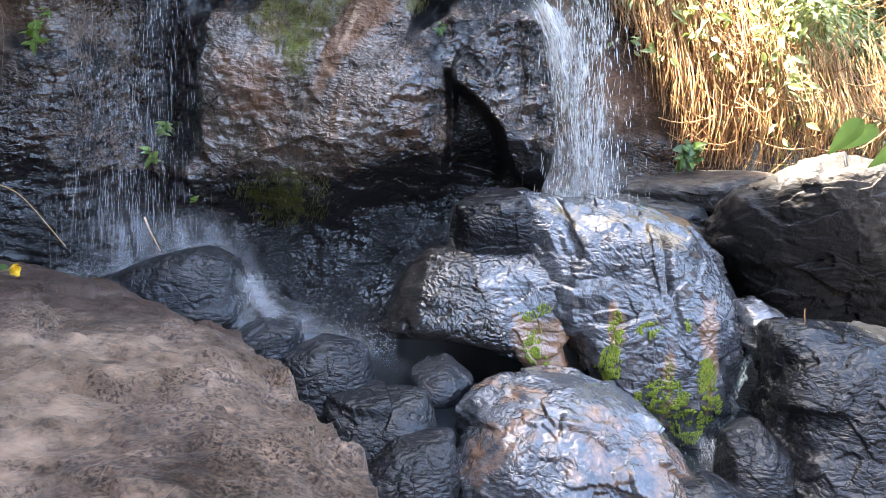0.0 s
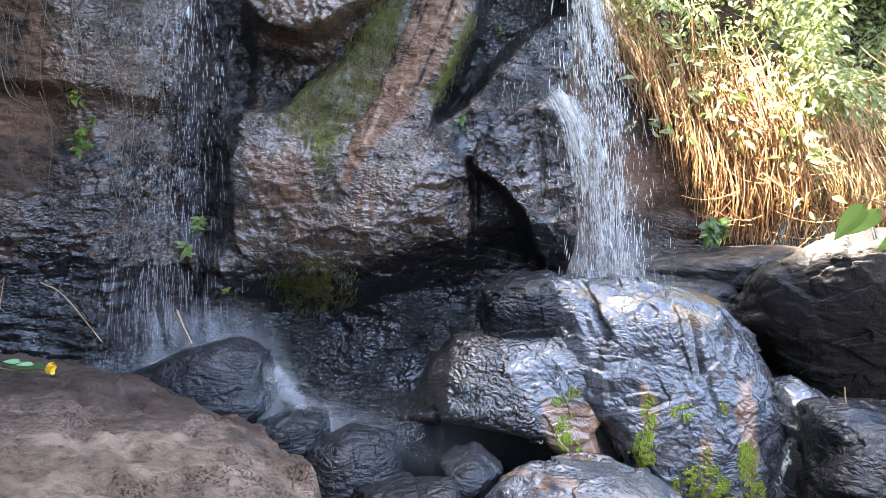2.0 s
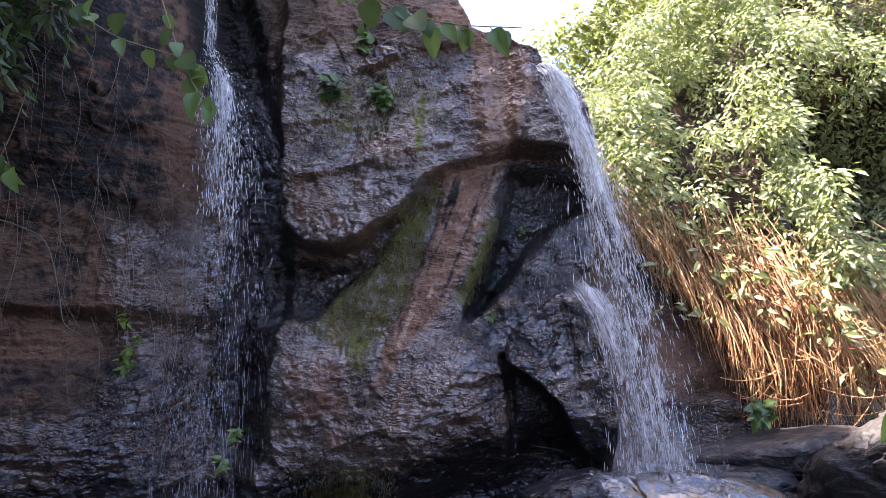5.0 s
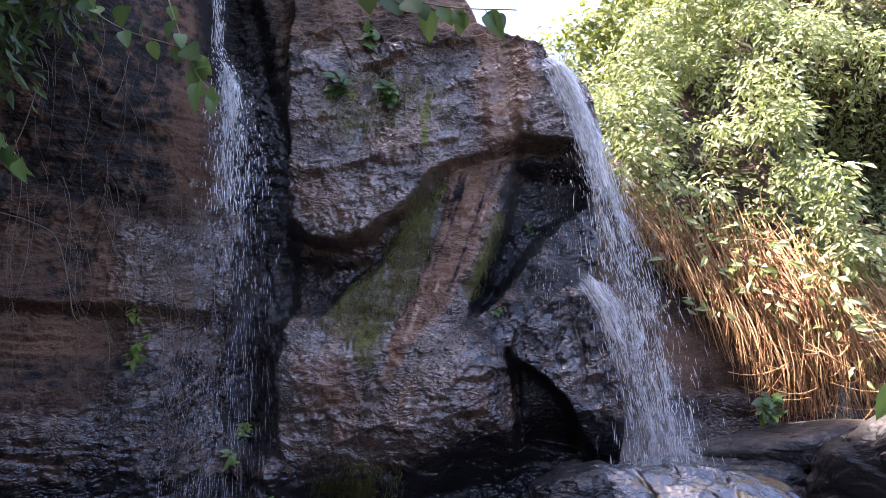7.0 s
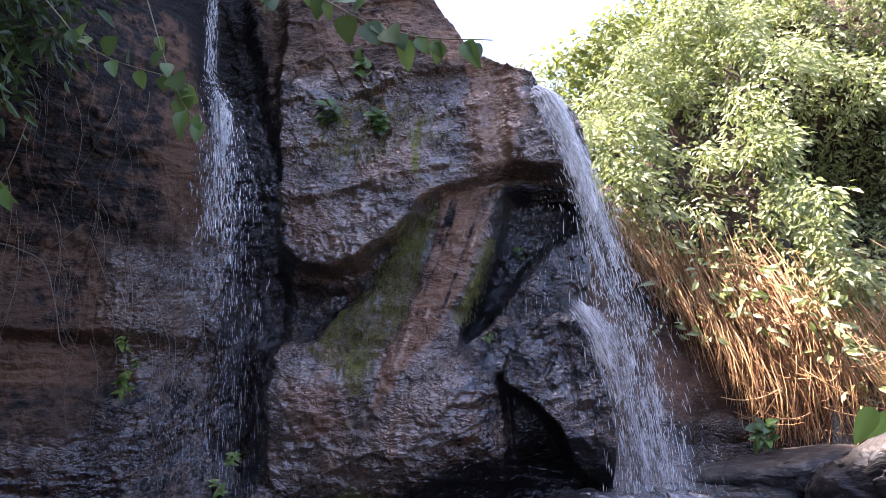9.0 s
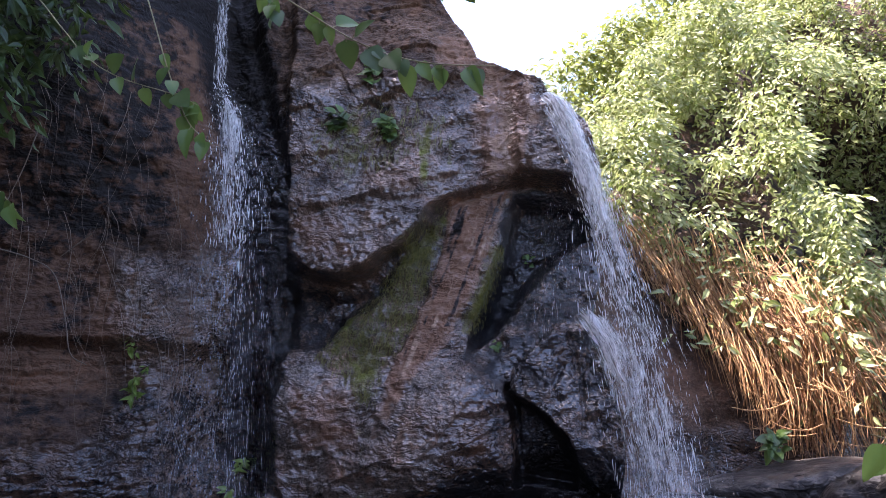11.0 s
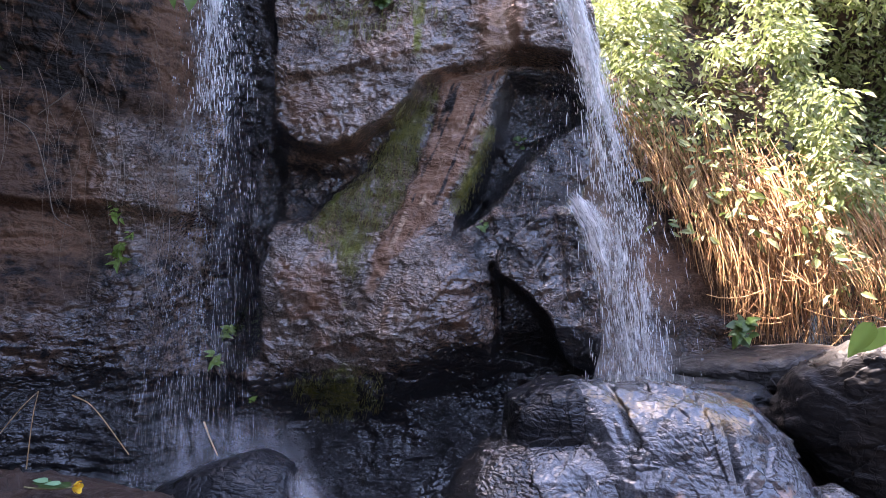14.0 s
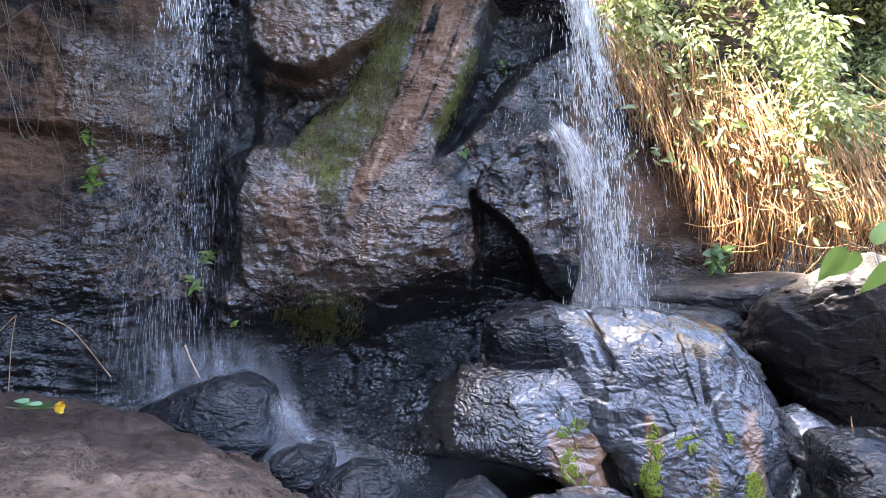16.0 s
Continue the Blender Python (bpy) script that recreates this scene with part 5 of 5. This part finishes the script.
leafy_branch("hanging vine with broad leaves at its end", [(-4.3, 2.9, 7.0), (-2.2, 2.4, 5.7), (-1.2, 2.4, 4.1), (-1.18, 2.4, 3.78), (-1.17, 2.4, 3.62), (-1.03, 2.4, 3.21), (-0.94, 2.4, 2.94), (-0.85, 2.4, 2.73), (-0.75, 2.4, 2.63)], 0.004, 10, 0.095, 5, start=0.72)
leafy_branch("thin side vine with a few leaves", [(-4.3, 2.9, 5.4), (-2.4, 2.6, 4.2), (-1.7, 2.5, 3.5), (-1.4, 2.4, 3.17), (-1.28, 2.4, 3.03), (-1.13, 2.4, 2.93), (-0.9, 2.4, 2.84), (-0.81, 2.4, 2.79)], 0.0034, 12, 0.08, 6, start=0.5)
leafy_branch("leaf spray hanging off the bank", [(-4.3, 2.6, 3.3), (-2.0, 2.5, 2.75), (-1.75, 2.4, 2.62), (-1.6, 2.4, 2.52), (-1.5, 2.4, 2.42)], 0.0034, 8, 0.1, 7, start=0.6)
leafy_branch("pale young sprig with quilted leaves", [(2.15, 1.7, -0.6), (2.05, 1.7, 0.8), (1.75, 1.75, 1.4), (1.4, 1.8, 1.5), (1.22, 1.8, 1.535), (1.1, 1.8, 1.575)], 0.003, 5, 0.085, 8, PALE, 1.0, start=0.75)


def build_bank_foliage():
    """Dark overhanging leaves on the shaded bank."""
    r = np.random.default_rng(61)
    n = 1500
    # leaves above the view are added to keep sky light off the bank
    x, z = r.uniform(-3.4, -1.75, n), r.uniform(3.45, 7.2, n)
    ok = z > 3.5 + 0.75 * np.abs(x + 2.5) * (x > -2.5) * 2.0 + 0.2 * r.normal(0, 1, n)
    at = np.stack([x, 3.3 + 0.5 * r.uniform(-1, 1, n) - 0.25 * (x + 2.3), z], 1)[ok]
    v, f = leaf_cloud(at, 0.115, 62, 0.8, 6, 0.16)
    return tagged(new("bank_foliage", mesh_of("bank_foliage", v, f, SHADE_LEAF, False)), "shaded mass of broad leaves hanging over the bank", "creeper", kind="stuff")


def build_roots():
    r = np.random.default_rng(63)
    pile = Pile()
    for i in range(70):
        x, z = r.uniform(-3.6, -2.35), r.uniform(2.2, 4.6)
        ln = r.uniform(0.4, 1.3)
        k = np.linspace(0, 1, 8)
        px = x + r.normal(0, 0.15) * k + 0.05 * np.sin(k * r.uniform(3, 8))
        pz = z - ln * k
        py = cliff_at(px, pz)[:, 1].min() - 0.1 - 0.25 * r.uniform() + 0 * k
        pile.add(*tube(np.stack([px, py, pz], 1), np.linspace(1, 0.4, 8) * r.uniform(0.0014, 0.0036), 3))
    for pts in ([(-2.95, 4.3, 3.67), (-3.02, 4.3, 3.4), (-3.12, 4.3, 3.14)], [(-3.2, 4.3, 2.82), (-2.9, 4.3, 2.72), (-2.71, 4.3, 2.6), (-2.6, 4.3, 2.3), (-2.54, 4.3, 2.07), (-2.42, 4.3, 1.99)], [(-2.47, 4.3, 2.87), (-2.68, 4.3, 2.72)]):
        line = curve(pts, 8)
        pile.add(*tube(line, np.linspace(0.005, 0.003, len(line)), 5))
    return tagged(new("hanging_roots", pile.mesh("hanging_roots", BARK)), "thin dry roots and stems hanging down the bank", "roots", kind="stuff")


build_bank_foliage()
build_roots()


def build_hanging_moss():
    """Fine strands trailing down the mossy bands of the cliff."""
    r = np.random.default_rng(65)
    pile = []
    faces = []
    n0 = 0
    for poly, count, ln in ((MOSS_BAND, 5200, 0.055), (MOSS_STRIP, 1100, 0.04), (UNDER_MOSS, 800, 0.045), ([(-1.35, 4.1), (-1.1, 4.45), (-0.3, 4.35), (-0.15, 4.05), (-0.6, 3.8), (-1.2, 3.75)], 420, 0.11)):
        xs, zs = np.array(poly).T
        x, z = r.uniform(xs.min(), xs.max(), count * 4), r.uniform(zs.min(), zs.max(), count * 4)
        keep = psd(poly, x, z) > -0.05 + 0.08 * r.uniform(0, 1, len(x))
        x, z = x[keep][:count], z[keep][:count]
        at = cliff_at(x, z)
        at[:, 1] -= 0.005
        n = len(x)
        way = np.stack([r.normal(-0.12, 0.25, n), r.normal(-0.25, 0.15, n), np.full(n, -1.0)], 1)
        v, f = many(np.array([(-0.035, 0, 0), (0.035, 0, 0), (0.025, 0.55, 0.05), (-0.025, 0.55, 0.05), (0, 1.0, -0.06)]), np.array([(0, 1, 2), (0, 2, 3), (3, 2, 4)]), at, way, np.tile([0.0, -1.0, 0.2], (n, 1)), r.uniform(0.4, 1.3, n) * ln)
        pile.append(v)
        faces.append(f + n0)
        n0 += len(v)
    return tagged(new("hanging_moss", mesh_of("hanging_moss", np.vstack(pile), np.vstack(faces), OLIVE, False)), "olive hanging moss trailing down the cliff bands", "moss", kind="stuff")


build_hanging_moss()


def rock_point(v, x, z):
    d = (v[:, 0] - x) ** 2 + (v[:, 2] - z) ** 2
    near = np.where(d < 0.03 ** 2)[0]
    near = near if len(near) else np.argsort(d)[:6]
    return v[near[np.argmin(v[near, 1])]]


def moss_cushions(label, rock, spots, seed):
    """Bright little cushions packed in patches on the face of a rock."""
    r = np.random.default_rng(seed)
    ico = bmesh.new()
    bmesh.ops.create_icosphere(ico, subdivisions=1, radius=1.0)
    tv = np.array([v.co[:] for v in ico.verts])
    tf = np.array([[v.index for v in f.verts] for f in ico.faces])
    ico.free()
    vs, fs, n0 = [], [], 0
    for x, z, rx, rz, count in spots:
        local = rock[(np.abs(rock[:, 0] - x) < rx + 0.06) & (np.abs(rock[:, 2] - z) < rz + 0.06)]
        local = local if len(local) else rock
        for _ in range(count * 12):
            a, q = r.uniform(0, 2 * math.pi), math.sqrt(r.uniform())
            p = rock_point(local, x + rx * q * math.cos(a), z + rz * q * math.sin(a))
            s = r.uniform(0.002, 0.0065)
            d = tv * (s, s * 0.8, s * r.uniform(0.9, 2.0)) * r.uniform(0.55, 1.35, (len(tv), 1))
            vs.append(d + p + (0, -0.3 * s, 0))
            fs.append(tf + n0)
            n0 += len(tv)
    ob = new("moss_patch", mesh_of("moss_patch", np.vstack(vs), np.vstack(fs), MOSS, False))
    return tagged(ob, label, "moss", kind="stuff")


moss_cushions("bright green moss cushions on the boulder brow", SURFACE[MAIN],
              [(1.38, 0.24, 0.03, 0.13, 110), (1.34, 0.05, 0.06, 0.12, 150), (1.6, 0.3, 0.06, 0.05, 45), (1.53, 0.3, 0.02, 0.02, 12), (1.7, -0.12, 0.16, 0.14, 330), (1.88, -0.3, 0.13, 0.14, 210),
               (1.98, 0.02, 0.05, 0.12, 130), (2.02, -0.15, 0.06, 0.12, 80), (1.85, 0.33, 0.015, 0.04, 14)], 71)
moss_cushions("green moss cushions on the boulder foot", SURFACE[WING], [(0.86, 0.29, 0.04, 0.03, 40), (0.96, 0.34, 0.05, 0.03, 30), (0.9, 0.1, 0.05, 0.11, 120), (0.98, -0.02, 0.05, 0.08, 60)], 72)


def tuft(label, at, count, length, seed, mat=BROAD, category="plant"):
    """A small leafy plant rooted in a crack."""
    r = random.Random(seed)
    ob = holder("plant", label, category, at, "small plants on the rock")
    for i in range(count):
        out = Vector((r.uniform(-1, 1), r.uniform(-1.2, 0.0), r.uniform(-1.0, 0.7))).normalized()
        leaf = new("leaf", mat[r.randrange(len(mat))])
        leaf.parent = ob
        leaf.matrix_local = frame_of(Vector((r.uniform(-0.4, 0.4), r.uniform(-0.3, 0), r.uniform(-0.6, 0.6))) * length * 1.3, out, Vector((r.uniform(-0.4, 0.4), -1, 0.7)), length * r.uniform(0.6, 1.2))
    return ob


for k_, (lab_, x_, z_, cnt_, len_) in enumerate((
        ("small bright fern growing from a wet crack", -2.83, 1.84, 22, 0.1), ("small green plant on the cliff", -2.82, 2.22, 12, 0.075), ("small green plant on the cliff", -2.76, 2.03, 8, 0.05),
        ("bright water plant in the dripping channel", -2.05, 1.23, 18, 0.07), ("bright water plant in the dripping channel", -2.1, 1.0, 18, 0.07), ("single green leaf tuft by the drips", -1.72, 0.68, 5, 0.05),
        ("leafy plant rooted high on the cliff", -1.12, 4.2, 20, 0.12), ("leafy plant rooted high on the cliff", -0.7, 4.14, 34, 0.1), ("leafy plant rooted high on the cliff", -0.85, 4.7, 16, 0.1),
        ("small grass-green plant beside the fall", 0.52, 2.95, 8, 0.07), ("small green plant on a damp ledge", 0.2, 2.15, 8, 0.05))):
    p_ = cliff_at([x_], [z_])[0] + (0, -0.03, 0)
    tuft(lab_, p_, cnt_, len_, 100 + k_, PALE if x_ < -1.5 else BROAD)
tuft("low green plant at the foot of the creepers", (2.5, 6.35, 1.3), 18, 0.11, 131)
tuft("low green plant at the foot of the creepers", (4.1, 6.0, 1.6), 22, 0.13, 132)

# ---- the rose and fallen twigs ----
PETAL = plain_material("yellow_petal", (0.85, 0.5, 0.02), (0.95, 0.68, 0.06), 0.5, 40.0, 0.1)
WRAP = plain_material("pale_green_wrap", (0.16, 0.3, 0.15), (0.25, 0.42, 0.22), 0.4, 20.0, 0.1)


def build_rose():
    z0 = float(slab_z(np.array([-1.66]), np.array([3.1]))[0][0])
    ob = holder("rose", "cut yellow rose with green leaves lying on the rock", "flower", (-1.58, 3.1, z0 + 0.03))
    v, f = tube(curve([(-0.24, 0.02, -0.012), (-0.1, 0.0, -0.012), (0.0, 0.0, 0.0)], 6), 0.004, 6)
    part("stem", mesh_of("stem", v, f, STEM), ob)
    for layer, (count, rad, ln) in enumerate(((4, 0.006, 0.03), (5, 0.013, 0.032), (6, 0.02, 0.03))):
        for i in range(count):
            a = 2 * math.pi * (i + 0.5 * layer) / count
            rows = []
            for t in np.linspace(0, 1, 5):
                for s in np.linspace(-1, 1, 5):
                    b = a + s * 2.2 / count
                    rr = rad * (0.5 + 0.8 * math.sin(1.7 * t)) * (1 + 0.15 * t * t)
                    rows.append((ln * t * (1 - 0.15 * s * s), rr * math.cos(b), rr * math.sin(b)))
            part("petal", mesh_of("petal", rows, [(p * 5 + q, p * 5 + q + 1, p * 5 + q + 6, p * 5 + q + 5) for p in range(4) for q in range(4)], PETAL), ob)
    for i, (px, dy, mat_, s) in enumerate(((-0.02, 0.02, SHADE_LEAF, 0.09), (-0.05, -0.03, SHADE_LEAF, 0.1), (-0.11, 0.01, SHADE_LEAF, 0.09), (-0.06, -0.02, WRAP, 0.07), (-0.13, 0.03, WRAP, 0.08))):
        leaf = new("leaf", broad_leaf_mesh("leaf", mat_, 0.2, 0.1, 0.45))
        leaf.parent = ob
        leaf.matrix_local = frame_of((px, dy * 0.3, 0.004 + 0.004 * i), (-1, dy * 6, 0.05), (0, -0.5, 1), s)


build_rose()


def twig(label, points, radius):
    line = curve(points, 8)
    v, f = tube(line, np.linspace(radius, radius * 0.5, len(line)), 5)
    return tagged(new("twig", mesh_of("twig", v, f, STRAW)), label, "twig", "fallen twigs")


twig("bent dry stalk leaning on the wet rock", [(-2.62, 4.7, 0.86), (-2.45, 4.68, 0.78), (-2.18, 4.66, 0.48)], 0.005)
twig("upright dry stalk by the rock foot", [(-2.93, 4.7, 0.35), (-2.9, 4.7, 0.7), (-2.88, 4.72, 0.88)], 0.004)
twig("slanting dry stalk by the rock foot", [(-3.2, 4.7, 0.5), (-3.0, 4.7, 0.75), (-2.88, 4.72, 0.88)], 0.004)
twig("pale broken stalk under the drips", [(-1.68, 4.7, 0.7), (-1.64, 4.7, 0.6), (-1.58, 4.7, 0.48)], 0.006)
twig("dry driftwood twig across the stones", [(2.33, 4.1, -0.2), (2.42, 4.1, 0.15), (2.48, 4.12, 0.32), (2.47, 4.14, 0.5)], 0.008)
twig("forked driftwood twig across the stones", [(2.4, 4.1, 0.2), (2.52, 4.08, 0.34), (2.66, 4.1, 0.38)], 0.006)
twig("thin driftwood twig across the stones", [(2.38, 4.08, 0.08), (2.55, 4.06, 0.26), (2.72, 4.1, 0.3)], 0.005)
